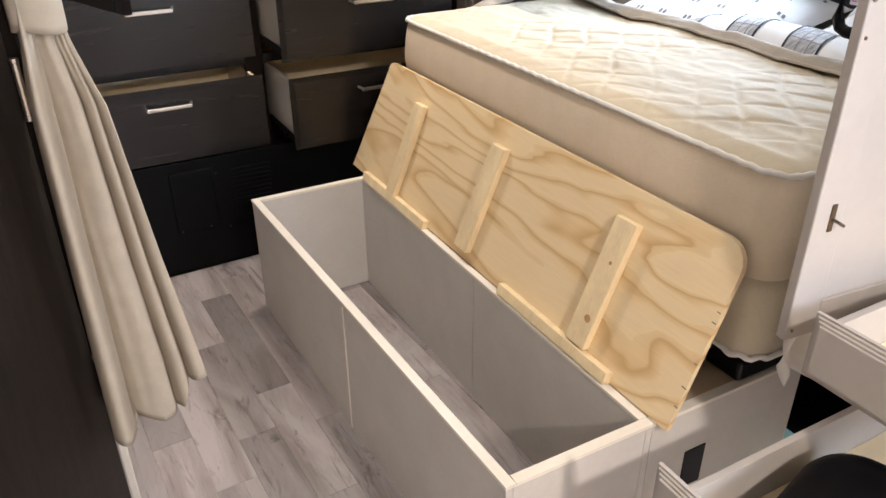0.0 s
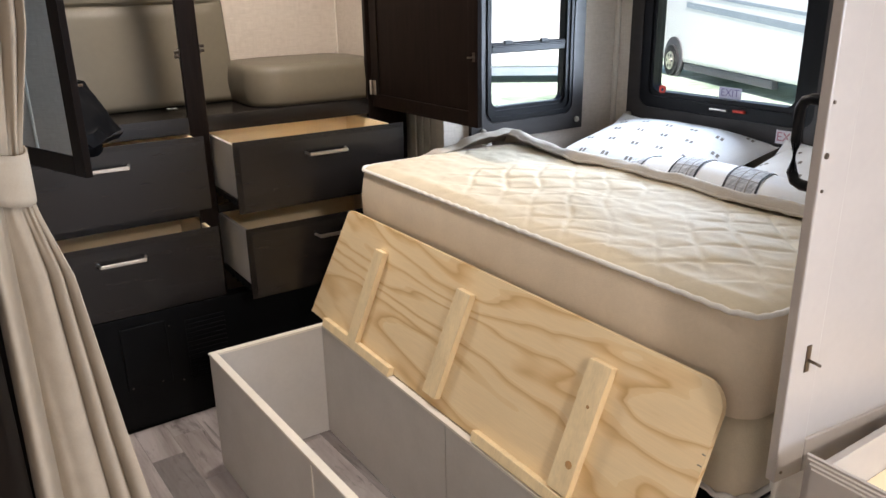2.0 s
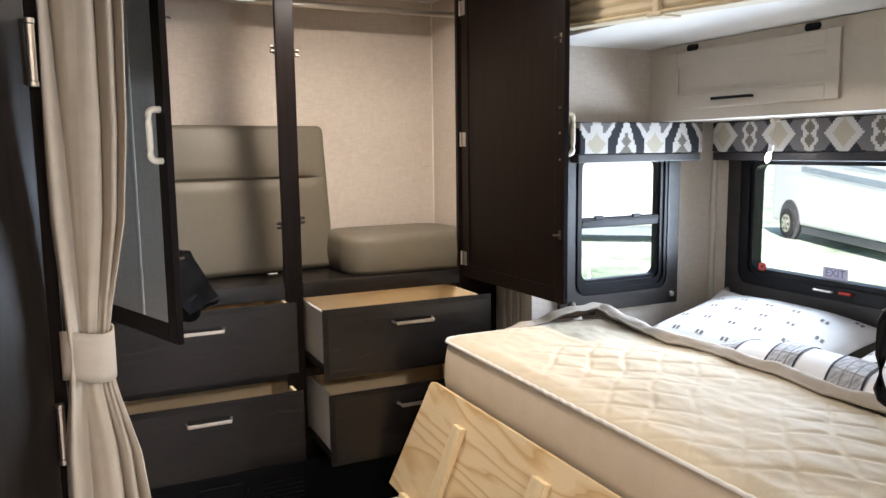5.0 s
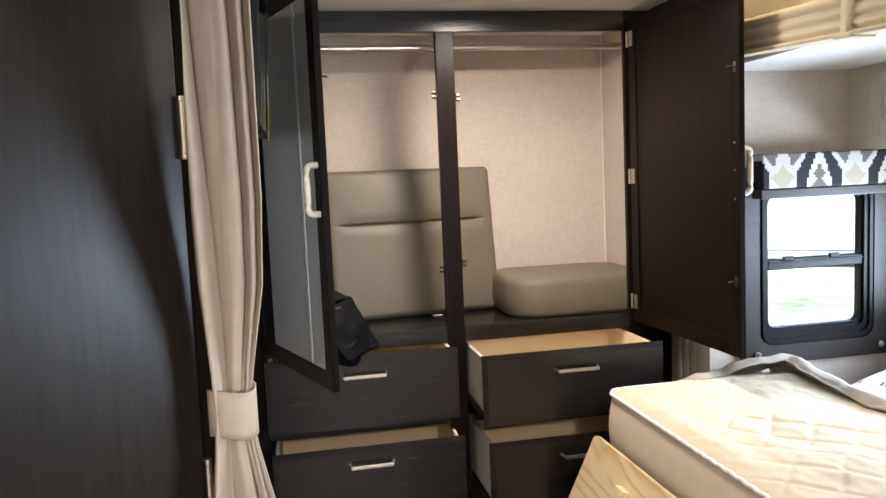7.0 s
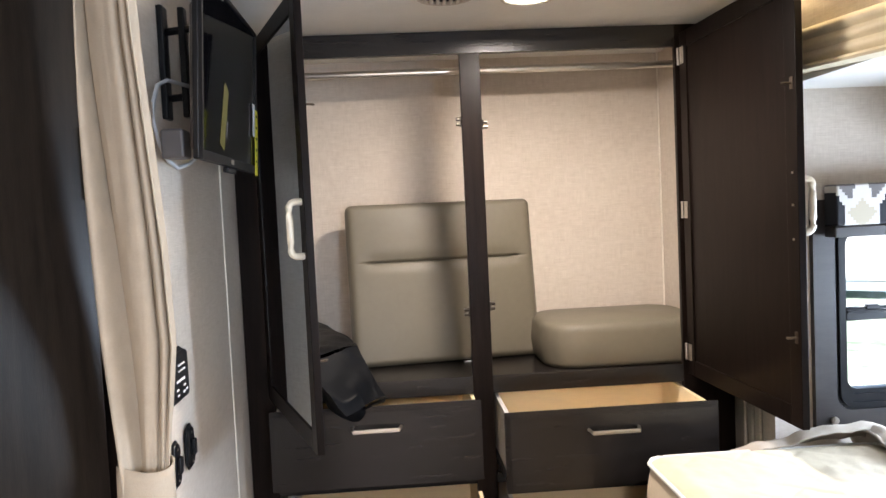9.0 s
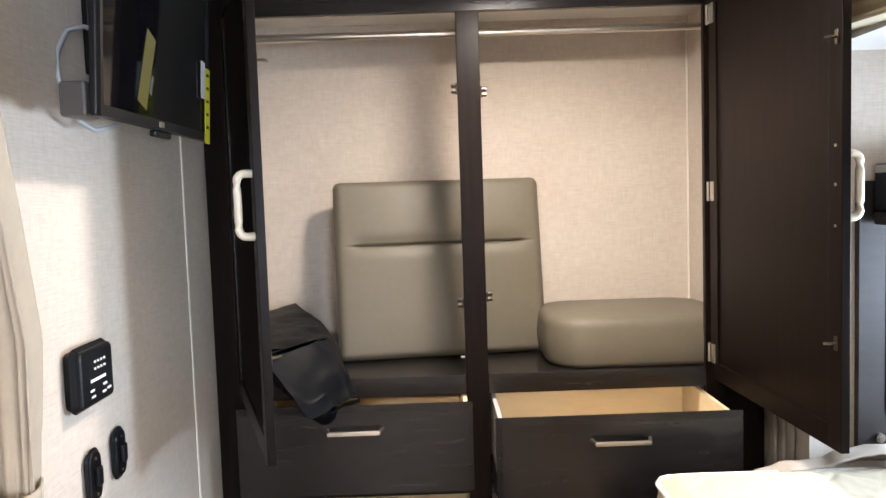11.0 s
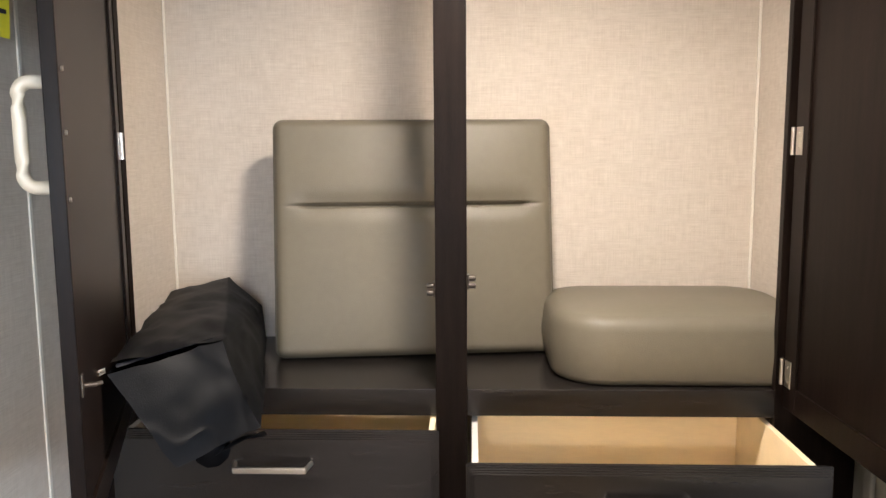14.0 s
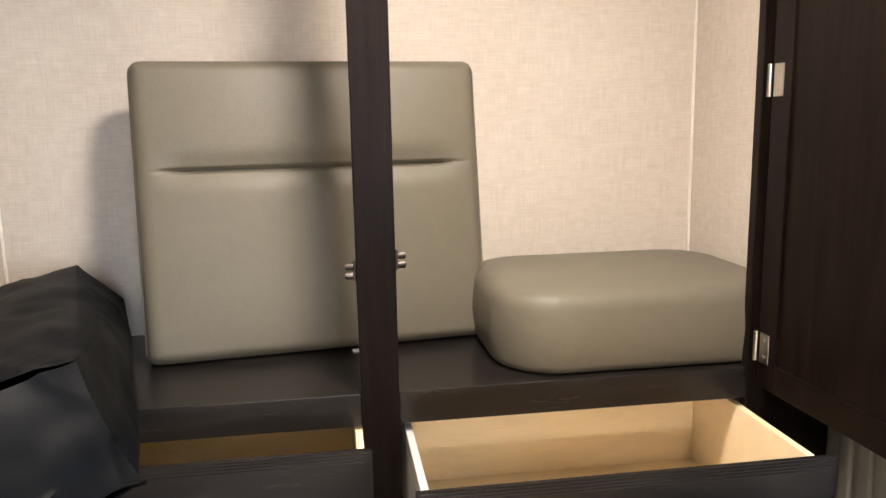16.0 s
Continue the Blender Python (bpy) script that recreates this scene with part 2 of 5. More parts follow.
M_BLACK = material("black plastic", (0.0045, 0.0045, 0.0055), 0.35, vary=0.2, spec=0.22)
M_BAG = material("black nylon", (0.0022, 0.0026, 0.0036), 0.5, vary=0.4, scale=10, bump=0.2, bump_scale=500, spec=0.09)
M_STEEL = material("brushed nickel", (0.62, 0.58, 0.52), 0.28, 1.0, vary=0.06)
M_FLOOR = greywash("greywashed plank")
M_CORD = material("pale grey cable", (0.42, 0.43, 0.45), 0.4, vary=0.05)
M_CATCH = material("worn nickel", (0.070, 0.060, 0.052), 0.32, 1.0, vary=0.3, scale=60)
M_TAUPE = material("taupe plastic box", (0.075, 0.066, 0.064), 0.5, vary=0.05)
M_GRASS = material("grass", (0.16, 0.29, 0.16), 0.9, vary=0.4, scale=0.5, second=(0.48, 0.56, 0.46))
M_CARWHITE = material("white vehicle paint", (0.75, 0.75, 0.75), 0.3, vary=0.03)
M_TYRE = material("tyre rubber", (0.02, 0.02, 0.02), 0.8)
M_MIRROR = material("mirror glass", (0.72, 0.81, 0.88), 0.015, 1.0, vary=0.01)
M_SCREEN = material("black glossy screen", (0.002, 0.002, 0.0025), 0.05, vary=0.05, spec=0.35)
M_CREAM = material("cream plastic handle", (0.66, 0.61, 0.50), 0.35, 0.0, vary=0.05)
M_BRONZE = material("antique bronze", (0.16, 0.13, 0.105), 0.35, 1.0, vary=0.15)
M_YELLOW = material("yellow label", (0.72, 0.66, 0.03), 0.5, vary=0.03)
# dim yellow for the reflection painted on the television screen
M_LABEL_REFL = material("yellow label reflection", (0.045, 0.040, 0.003), 0.4, vary=0.1)
M_PAPER = material("white label", (0.75, 0.75, 0.76), 0.6, vary=0.03)
M_RED = material("red plastic", (0.55, 0.04, 0.02), 0.4, vary=0.05)
M_PIPING = material("white piping cord", (0.74, 0.71, 0.66), 0.8, vary=0.04, bump=0.5, bump_scale=700)
M_FLAP = material("grey beige ticking", (0.40, 0.35, 0.29), 0.85, vary=0.06, scale=30, bump=0.3, bump_scale=400)
M_FASCIA = material("cream padded fascia", (0.60, 0.52, 0.36), 0.55, vary=0.05)
M_PLAID = material("grey plaid print", (0.40, 0.40, 0.41), 0.85, vary=0.5, scale=30, stretch=(1, 4, 1))
# black of the prints, also painted where openings and slots lie in shade
M_INK_SHADE = material("black print and gap shade", (0.02, 0.02, 0.025), 0.85, vary=0.1)
M_TICK = material("taupe print", (0.20, 0.175, 0.155), 0.85, vary=0.2)
M_WINFRAME = material("window trim board", (0.022, 0.0175, 0.016), 0.4, vary=0.25, scale=6, stretch=(1, 1, 8))
M_OVAL1 = ikat("black ikat print", "X", 0.262, 1.790, 1.544, 0.058, True)
M_OVAL2 = ikat("grey ikat print", "Y", 0.255, 2.275, 1.544, 0.058, False)
# dark grey for painted shade in wheel arch and rim holes, and for the skirt
M_SHADE_PLASTIC = material("wheel arch shadow plastic", (0.10, 0.10, 0.105), 0.8)
M_STRIPE = material("blue grey stripe", (0.28, 0.33, 0.38), 0.4)


def glowing(name, color, power):
    m, n, link, b = nodes_of(name, 0.4)
    b.inputs["Base Color"].default_value = (0.8, 0.8, 0.8, 1)
    b.inputs["Emission Color"].default_value, b.inputs["Emission Strength"].default_value = (*color, 1), power
    return m


M_LED = glowing("warm led strip", (1.0, 0.80, 0.45), 3.2)
M_PUCK = glowing("lit lamp lens", (1.0, 0.90, 0.75), 4.0)
M_BULB = glowing("lit bulb", (1.0, 0.86, 0.62), 5.0)
M_PILLOW = material("white pillow cotton", (0.78, 0.78, 0.78), 0.85, vary=0.04)

M_GLASS = bpy.data.materials.new("window glass")
M_GLASS.use_nodes = True
g = M_GLASS.node_tree.nodes["Principled BSDF"]
g.inputs["Transmission Weight"].default_value, g.inputs["Roughness"].default_value, g.inputs["IOR"].default_value = 1.0, 0.0, 1.1


# ---- mesh helpers ----
def thing(name, base, label, category, group="", kind=""):
    ob = new(name)
    ob.empty_display_size = 0.05
    ob.location = base
    return tagged(ob, label, category, group, kind)


def finish(bm, name, mat, smooth=False):
    me = bpy.data.meshes.new(name)
    bmesh.ops.recalc_face_normals(bm, faces=bm.faces)
    bm.to_mesh(me)
    bm.free()
    me.materials.append(mat)
    if smooth:
        me.shade_smooth()
    return me


def part(name, bm, mat, parent=None, label="", smooth=False):
    ob = new(name, finish(bm, name, mat, smooth))
    if parent:
        ob.parent = parent
        if parent.type == "EMPTY":
            ob.matrix_parent_inverse = Matrix.Translation(-parent.location)
    return tagged(ob, label)


def structure(name, bm, mat, label, category, smooth=False):
    return tagged(part(name, bm, mat, None, "", smooth), label, category, kind="structure")


def box(lo, hi, bevel=0.0, segs=2, bm=None, m=None):
    """A bevelled box between two corners, in a bmesh of its own or added to one."""
    own = bmesh.new()
    c = [(a + b) / 2 for a, b in zip(lo, hi)]
    d = [abs(b - a) for a, b in zip(lo, hi)]
    bmesh.ops.create_cube(own, size=1, matrix=Matrix.Translation(c) @ Matrix.Diagonal((*d, 1)))
    if bevel:
        bmesh.ops.bevel(own, geom=own.edges[:], offset=bevel, segments=segs, profile=0.5, affect="EDGES")
    if m:
        bmesh.ops.transform(own, matrix=m, verts=own.verts)
    if bm is None:
        return own
    me = bpy.data.meshes.new("tmp")
    own.to_mesh(me)
    own.free()
    bm.from_mesh(me)
    bpy.data.meshes.remove(me)
    return bm


def slab_with_hole(axis, at, thick, lo, hi, holes, bm=None):
    """A wall across one axis, from lo to hi in the two others, with rectangular openings through it."""
    bm = bm or bmesh.new()
    us = sorted({lo[0], hi[0], *(h[0] for h in holes), *(h[2] for h in holes)})
    vs = sorted({lo[1], hi[1], *(h[1] for h in holes), *(h[3] for h in holes)})
    for u0, u1 in zip(us, us[1:]):
        for v0, v1 in zip(vs, vs[1:]):
            u, v = (u0 + u1) / 2, (v0 + v1) / 2
            if any(h[0] < u < h[2] and h[1] < v < h[3] for h in holes):
                continue
            a, b = [u0, v0], [u1, v1]
            a.insert(axis, at), b.insert(axis, at + thick)
            box(a, b, bm=bm)
    bmesh.ops.remove_doubles(bm, verts=bm.verts, dist=1e-5)
    return bm


def tube(points, radius, segs=8, bm=None, closed=False):
    """A round bar along points."""
    bm = bm or bmesh.new()
    pts = [Vector(p) for p in points]
    rings = []
    for i, p in enumerate(pts):
        a, b = pts[max(i - 1, 0)], pts[min(i + 1, len(pts) - 1)]
        q = (b - a).to_track_quat("Z", "Y")
        rings.append([bm.verts.new(p + q @ Vector((radius * math.cos(k * math.tau / segs), radius * math.sin(k * math.tau / segs), 0))) for k in range(segs)])
    for r, s in zip(rings, rings[1:]):
        for k in range(segs):
            bm.faces.new((r[k], r[(k + 1) % segs], s[(k + 1) % segs], s[k]))
    bm.faces.new(rings[0][::-1]), bm.faces.new(rings[-1])
    return bm


def disc(c, axis, r, depth, segs=24, bm=None):
    d = Vector(axis).normalized() * depth / 2
    return tube([Vector(c) - d, Vector(c) + d], r, segs, bm)


def sheet(fn, nu, nv, thick=0.0, bm=None):
    """A surface fn(u, v) -> point over the unit square, closed with a thickness along its normals."""
    bm = bm or bmesh.new()
    grid = [[Vector(fn(i / nu, j / nv)) for j in range(nv + 1)] for i in range(nu + 1)]
    top = [[bm.verts.new(p) for p in row] for row in grid]
    for i in range(nu):
        for j in range(nv):
            bm.faces.new((top[i][j], top[i + 1][j], top[i + 1][j + 1], top[i][j + 1]))
    if thick:
        bm.normal_update()
        low = [[bm.verts.new(v.co - v.normal * thick) for v in row] for row in top]
        for i in range(nu):
            for j in range(nv):
                bm.faces.new((low[i][j], low[i][j + 1], low[i + 1][j + 1], low[i + 1][j]))
        for i in range(nu):
            for j in (0, nv):
                bm.faces.new((top[i][j], top[i + 1][j], low[i + 1][j], low[i][j]))
        for j in range(nv):
            for i in (0, nu):
                bm.faces.new((top[i][j], top[i][j + 1], low[i][j + 1], low[i][j]))
    return bm


def stepped(loops, m=None):
    """One closed body through rectangles (four corners each), such as a moulded drawer front."""
    bm = bmesh.new()
    rows = [[bm.verts.new(p) for p in loop] for loop in loops]
    for a, b in zip(rows, rows[1:]):
        for i in range(4):
            bm.faces.new((a[i], a[(i + 1) % 4], b[(i + 1) % 4], b[i]))
    bm.faces.new(rows[0][::-1]), bm.faces.new(rows[-1])
    return bm


def moulded(axis, back, face, lo, hi, steps=4, run=0.0035):
    """A drawer front from its back to its face along one axis, its border fluted in steps."""
    loops = []

    def rect(pos, inset):
        pts = []
        for u, v in ((lo[0] + inset, lo[1] + inset), (hi[0] - inset, lo[1] + inset), (hi[0] - inset, hi[1] - inset), (lo[0] + inset, hi[1] - inset)):
            p = [u, v]
            p.insert(axis, pos)
            pts.append(p)
        return pts

    loops.append(rect(back, 0.0))
    first = back + (face - back) * 0.4
    loops.append(rect(first, 0.0))
    for i in range(steps):
        a, b = first + (face - first) * i / steps, first + (face - first) * (i + 1) / steps
        loops.append(rect(a, run * (i + 0.75)))
        loops.append(rect(b, run * (i + 1)))
    return stepped(loops)


# ---- the structure ----
LEFT, WARD, BACK, CEIL = 0.05, 2.674, 3.125, 2.125
OPEN, SIDE, HEAD, SLIDE_TOP = 1.60, 2.40, 2.44, 1.87
floor = structure("floor", box((-1.3, -2.3, -0.06), (1.62, 3.2, -0.006)), M_BLACKBASE, "greywashed wood plank floor", "floor")
structure("ceiling", box((-1.3, -2.3, CEIL), (1.72, 3.2, CEIL + 0.05)), M_CEIL, "off-white smooth ceiling panel", "ceiling")
structure("wall_left", box((LEFT - 0.06, 1.62, 0), (LEFT, BACK, CEIL)), M_WALL, "beige linen-textured wall panel", "wall")
structure("wall_back", box((LEFT - 0.06, BACK, 0), (1.72, BACK + 0.05, CEIL)), M_WALL, "beige linen-textured back wall of the wardrobe", "wall")
structure("wall_west", box((-1.3, -2.3, 0), (-1.25, 1.62, CEIL)), M_WALL, "beige linen-textured wall panel", "wall")
structure("wall_partition", box((-1.25, 1.58, 0), (LEFT - 0.002, 1.618, CEIL)), M_WALL, "beige linen-textured partition wall", "wall")
structure("wall_rear", box((-1.25, -2.3, 0), (1.62, -2.25, CEIL)), M_WALL, "beige linen-textured rear wall", "wall")
structure("wall_right", slab_with_hole(0, OPEN + 0.002, 0.06, (-2.25, 0), (0.04, CEIL), [(-1.95, 1.05, -0.95, 1.65)]), M_WALL, "beige linen-textured side wall", "wall")
structure("wall_slide_header", box((OPEN + 0.002, 0.04, SLIDE_TOP + 0.032), (OPEN + 0.06, SIDE + 0.06, CEIL)), M_WALL, "header above the slide-out opening", "wall")
structure("wall_slide_post", box((OPEN + 0.002, SIDE + 0.06, 0), (OPEN + 0.06, BACK, CEIL)), M_TRIM, "cream trim post beside the slide-out", "wall")
for k in range(4):
    structure("trim", box((OPEN - 0.010, SIDE + 0.065 + 0.05 * k, 0.0), (OPEN + 0.001, SIDE + 0.095 + 0.05 * k, CEIL), 0.004), M_TRIM, "cream ribbed trim beside the slide-out", "trim")
structure("wall_slide_left", slab_with_hole(1, SIDE, 0.05, (OPEN - 0.02, 0.1), (HEAD + 0.05, SLIDE_TOP), [(1.76, 0.98, 2.185, 1.485)]), M_WALL, "beige linen-textured slide-out side wall", "wall")
structure("wall_head", slab_with_hole(0, HEAD, 0.05, (0.0, 0.1), (SIDE, SLIDE_TOP), [(1.53, 0.995, 2.23, 1.475)]), M_WALL, "beige linen-textured wall at the bed head", "wall")
structure("wall_slide_right", box((OPEN + 0.062, 0.0, 0.1), (HEAD, 0.04, SLIDE_TOP)), M_WALL, "beige slide-out side wall", "wall")
structure("slide_floor", box((OPEN, 0.0, 0.05), (HEAD + 0.05, SIDE + 0.05, 0.1)), M_BLACKBASE, "slide-out floor under the bed", "floor")
structure("slide_ceiling", box((OPEN, 0.0, SLIDE_TOP), (HEAD + 0.05, SIDE + 0.05, SLIDE_TOP + 0.03)), M_CEIL, "off-white slide-out ceiling", "ceiling")
structure("trim", box((HEAD - 0.022, SIDE - 0.022, 0.1), (HEAD - 0.001, SIDE - 0.001, 1.60), 0.008), M_TRIM, "cream corner trim strip", "trim")
structure("trim", box((LEFT - 0.001, 2.485, 0), (LEFT + 0.003, 2.494, CEIL), 0.001), M_CREAMEDGE, "pale joint strip on the wall panel", "trim")
structure("trim", box((LEFT + 0.022, 1.562, 0), (LEFT + 0.040, 1.582, 2.06), 0.003), M_TRIM, "cream door jamb strip behind the curtain", "trim")
structure("trim", box((LEFT + 0.0005, BACK - 0.006, 1.057), (LEFT + 0.006, BACK - 0.0005, CEIL), 0.001), M_CREAMEDGE, "pale corner bead in the wardrobe", "trim")
structure("trim", box((1.5235, BACK - 0.006, 1.057), (1.5295, BACK - 0.0005, CEIL), 0.001), M_CREAMEDGE, "pale corner bead in the wardrobe", "trim")
structure("ground", box((-400, -400, -1.25), (400, 400, -1.16)), M_GRASS, "bright green mown grass", "ground")


def planks():
    rnd = random.Random(4)
    w = 0.103
    turn = Matrix.Translation((0.526, 2.43, 0)) @ pose(0, 0, 0, 0, 0, 2.4) @ Matrix.Translation((-0.526, -2.43, 0))
    meshes = {}
    for i in range(-20, 12):
        x = 0.526 + i * w
        y = -2.2 - rnd.random() * 0.9
        while y < 2.62:
            y1 = y + rnd.choice((0.30, 0.46, 0.58, 0.64))
            a, b = max(y, -2.24), min(y1, 2.63)
            middle = turn @ Vector((x + w / 2, (a + b) / 2, 0))
            if b - a > 0.05 and -1.26 < middle.x < 1.57:
                key = round(b - a, 3)
                if key not in meshes:
                    meshes[key] = finish(box((0.0003, 0.0003, -0.006), (w - 0.0003, key - 0.0003, 0.0), 0.0005, 1), "plank", M_FLOOR)
                ob = new("plank", meshes[key])
                ob.matrix_world = turn @ Matrix.Translation((x, a, 0))
                ob.parent = floor
            y = y1


def outline(w, d, r, k=8):
    """A rounded rectangle, counter-clockwise, about the origin."""
    pts = []
    for n, (sx, sy) in enumerate(((1, 1), (-1, 1), (-1, -1), (1, -1))):
        for i in range(k + 1):
            a = (n + i / k) * math.pi / 2
            pts.append((sx * (w / 2 - r) + r * math.cos(a), sy * (d / 2 - r) + r * math.sin(a)))
    return pts


def pad(w, d, h, r, edge, dome=0.0, m=None, k=8):
    """A stuffed block with a rounded plan, rolled edges and a domed top."""
    bm = bmesh.new()
    rings = []
    steps = [(0.012, 0.0)] + [(edge * 0.5 * (1 - math.sin(a)), edge * 0.5 * (1 - math.cos(a))) for a in (0.5, 1.1, 1.57)]
    steps += [(-0.006, h * 0.45)] + [(edge * (1 - math.cos(a)), h - edge + edge * math.sin(a)) for a in (0.0, 0.4, 0.8, 1.15, 1.45)]
    for inset, z in steps:
        rings.append([bm.verts.new((x, y, z)) for x, y in outline(w - 2 * inset, d - 2 * inset, max(r - inset, 0.005), k)])
    base = steps[-1][0]
    for s in (0.8, 0.6, 0.4, 0.2):
        rings.append([bm.verts.new((x * s, y * s, h + dome * (1 - s * s))) for x, y in outline(w - 2 * base, d - 2 * base, max(r - base, 0.005), k)])
    for a, b in zip(rings, rings[1:]):
        for i in range(len(a)):
            bm.faces.new((a[i], a[(i + 1) % len(a)], b[(i + 1) % len(a)], b[i]))
    bm.faces.new(rings[0][::-1]), bm.faces.new(rings[-1])
    if m:
        bmesh.ops.transform(bm, matrix=m, verts=bm.verts)
    return bm


def ring(axis, at, depth, outer, inner):
    """A frame across one axis between two rounded rectangles (u0, v0, u1, v1, radius)."""
    bm = bmesh.new()

    def loop(rect, pos):
        u0, v0, u1, v1, r = rect
        out = []
        for x, y in outline(u1 - u0, v1 - v0, r):
            p = [x + (u0 + u1) / 2, y + (v0 + v1) / 2]
            p.insert(axis, pos)
            out.append(bm.verts.new(p))
        return out

    loops = [loop(outer, at), loop(outer, at + depth), loop(inner, at + depth), loop(inner, at)]
    for a, b in zip(loops, loops[1:] + loops[:1]):
        for i in range(len(a)):
            bm.faces.new((a[i], a[(i + 1) % len(a)], b[(i + 1) % len(a)], b[i]))
    return bm


def extrude(profile, m, length):
    """A closed profile (y, z) drawn out along local x."""
    bm = bmesh.new()
    a = [bm.verts.new(m @ Vector((0, y, z))) for y, z in profile]
    b = [bm.verts.new(m @ Vector((length, y, z))) for y, z in profile]
    for i in range(len(a)):
        bm.faces.new((a[i], a[(i + 1) % len(a)], b[(i + 1) % len(a)], b[i]))
    bm.faces.new(a[::-1]), bm.faces.new(b)
    return bm


# ---- the wardrobe ----
def pull(parent, x, y, z, w=0.138):
    """A flat nickel bar pull on a front that faces -y, with two legs that lean in."""
    bm = bmesh.new()
    box((x - w / 2, y - 0.032, z - 0.006), (x + w / 2, y - 0.025, z + 0.006), 0.002, bm=bm)
    for s in (-1, 1):
        tube([(x + s * (w / 2 - 0.003), y - 0.028, z), (x + s * (w / 2 + 0.004), y + 0.001, z + 0.003)], 0.0045, 8, bm)
    return part("handle", bm, M_STEEL, parent, "brushed nickel bar pull")


wardrobe = thing("wardrobe", (0.8, WARD, 0), "dark espresso built-in wardrobe with its doors and drawers open", "wardrobe")
X0, XL, S0, S1, XR, X1 = LEFT + 0.003, 0.133, 0.750, 0.813, 1.424, OPEN - 0.012
SH, DT = 1.056, 2.055
F = (WARD, WARD + 0.02)


def drawer(x0, x1, ztop, zbot, yfront, hz):
    """A drawer with a fluted front, pulled out to yfront, of birch ply with grey sides."""
    front = moulded(1, yfront + 0.018, yfront, (x0, zbot), (x1, ztop))
    fr = part("drawer", front, M_DARKH, wardrobe)
    pull(fr, (x0 + x1) / 2, yfront, hz)
    zb, zt, yb = zbot + 0.040, ztop - 0.014, yfront + 0.42
    a, b = x0 + 0.010, x1 - 0.010
    part("side_panel", box((a, yfront + 0.019, zb), (a + 0.012, yb, zt), 0.001), M_DRSIDE, fr, "pale grey drawer side")
    part("side_panel", box((b - 0.012, yfront + 0.019, zb), (b, yb, zt), 0.001), M_BIRCH, fr, "birch drawer side")
    part("inner_front", box((a + 0.013, yfront + 0.019, zb), (b - 0.013, yfront + 0.030, zt), 0.001), M_BIRCH, fr)
    part("back_panel", box((a + 0.013, yb - 0.012, zb), (b - 0.013, yb, zt), 0.001), M_BIRCH, fr)
    part("bottom", box((a + 0.013, yfront + 0.031, zb), (b - 0.013, yb - 0.013, zb + 0.008)), M_BIRCH, fr)
    for xx in (a - 0.010, b + 0.001):
        rail = box((xx, yfront + 0.03, zb - 0.014), (xx + 0.009, yfront + 0.30, zb + 0.004), 0.001)
        for j in range(4):
            box((xx - 0.002, yfront + 0.05 + 0.05 * j, zb - 0.018), (xx + 0.010, yfront + 0.062 + 0.05 * j, zb - 0.006), 0.001, bm=rail)
        part("slide_rail", rail, M_BLACK, fr, "black metal drawer runner")
    return fr


part("left_stile", box((X0, F[0], 0.0), (XL, F[1], CEIL - 0.002), 0.0015), M_DARK, wardrobe)
part("right_stile", box((XR, F[0], 0.0), (X1, F[1], CEIL - 0.002), 0.0015), M_DARK, wardrobe)
part("centre_stile", box((S0, F[0] - 0.001, 0.40), (S1, F[1], DT), 0.0015), M_DARK, wardrobe)
part("top_rail", box((XL, F[0], DT), (XR, F[1], CEIL - 0.002), 0.0015), M_DARKH, wardrobe)
for a, b in ((XL, S0), (S1, XR)):
    part("shelf_rail", box((a, F[0], 1.000), (b, F[1], SH), 0.0015), M_DARKH, wardrobe)
    part("drawer_rail", box((a, F[0], 0.715), (b, F[1], 0.745), 0.0015), M_DARKH, wardrobe)
part("shelf", box((X0, F[1] + 0.001, SH - 0.018), (1.5285, BACK - 0.007, SH - 0.001)), M_DARKH, wardrobe)
part("side_panel", box((1.530, F[1] + 0.001, 0.0), (1.545, BACK - 0.001, CEIL - 0.002)), M_WALL, wardrobe, "linen-covered side panel")
base = part("base_panel", box((XL, F[0] - 0.034, 0.0), (XR, F[1], 0.42), 0.002), M_BLACKBASE, wardrobe, "black base panel")
yb = F[0] - 0.034
part("access_panel", box((0.425, yb - 0.006, 0.15), (0.575, yb + 0.001, 0.385), 0.003), M_BLACKBASE, base, "black access cover")
for k in range(14):
    part("louvre", box((0.640, yb - 0.005, 0.135 + 0.017 * k), (0.780, yb + 0.001, 0.144 + 0.017 * k), 0.002), M_BLACKBASE, base, "black vent louvre")
for x, z in ((0.54, 0.162), (0.44, 0.162), (0.61, 0.145), (0.585, 0.36)):
    part("screw", disc((x, yb - 0.007, z), (0, 1, 0), 0.0032, 0.004, 10), M_CATCH, base, "small dull screw head")
part("hanging_rod", tube([(X0, 2.86, 2.035), (1.5285, 2.86, 2.035)], 0.012, 14), M_STEEL, wardrobe, "chrome hanging rod")
for s, x, z in ((-1, S0, 1.258), (1, S1, 1.273), (-1, S0, 1.849), (1, S1, 1.838)):
    c = box((x + s * 0.0005, F[0] + 0.004, z - 0.015), (x + s * 0.0045, F[1] + 0.004, z + 0.015), 0.001)
    for dz in (-0.0075, 0.0075):
        tube([(x + s * 0.003, F[0] + 0.010, z + dz), (x + s * 0.016, F[0] + 0.010, z + dz)], 0.0058, 12, c)
        tube([(x + s * 0.0125, F[0] + 0.010, z + dz), (x + s * 0.0175, F[0] + 0.010, z + dz)], 0.0034, 10, c)
    part("roller_catch", c, M_CATCH, wardrobe, "worn nickel roller catch")
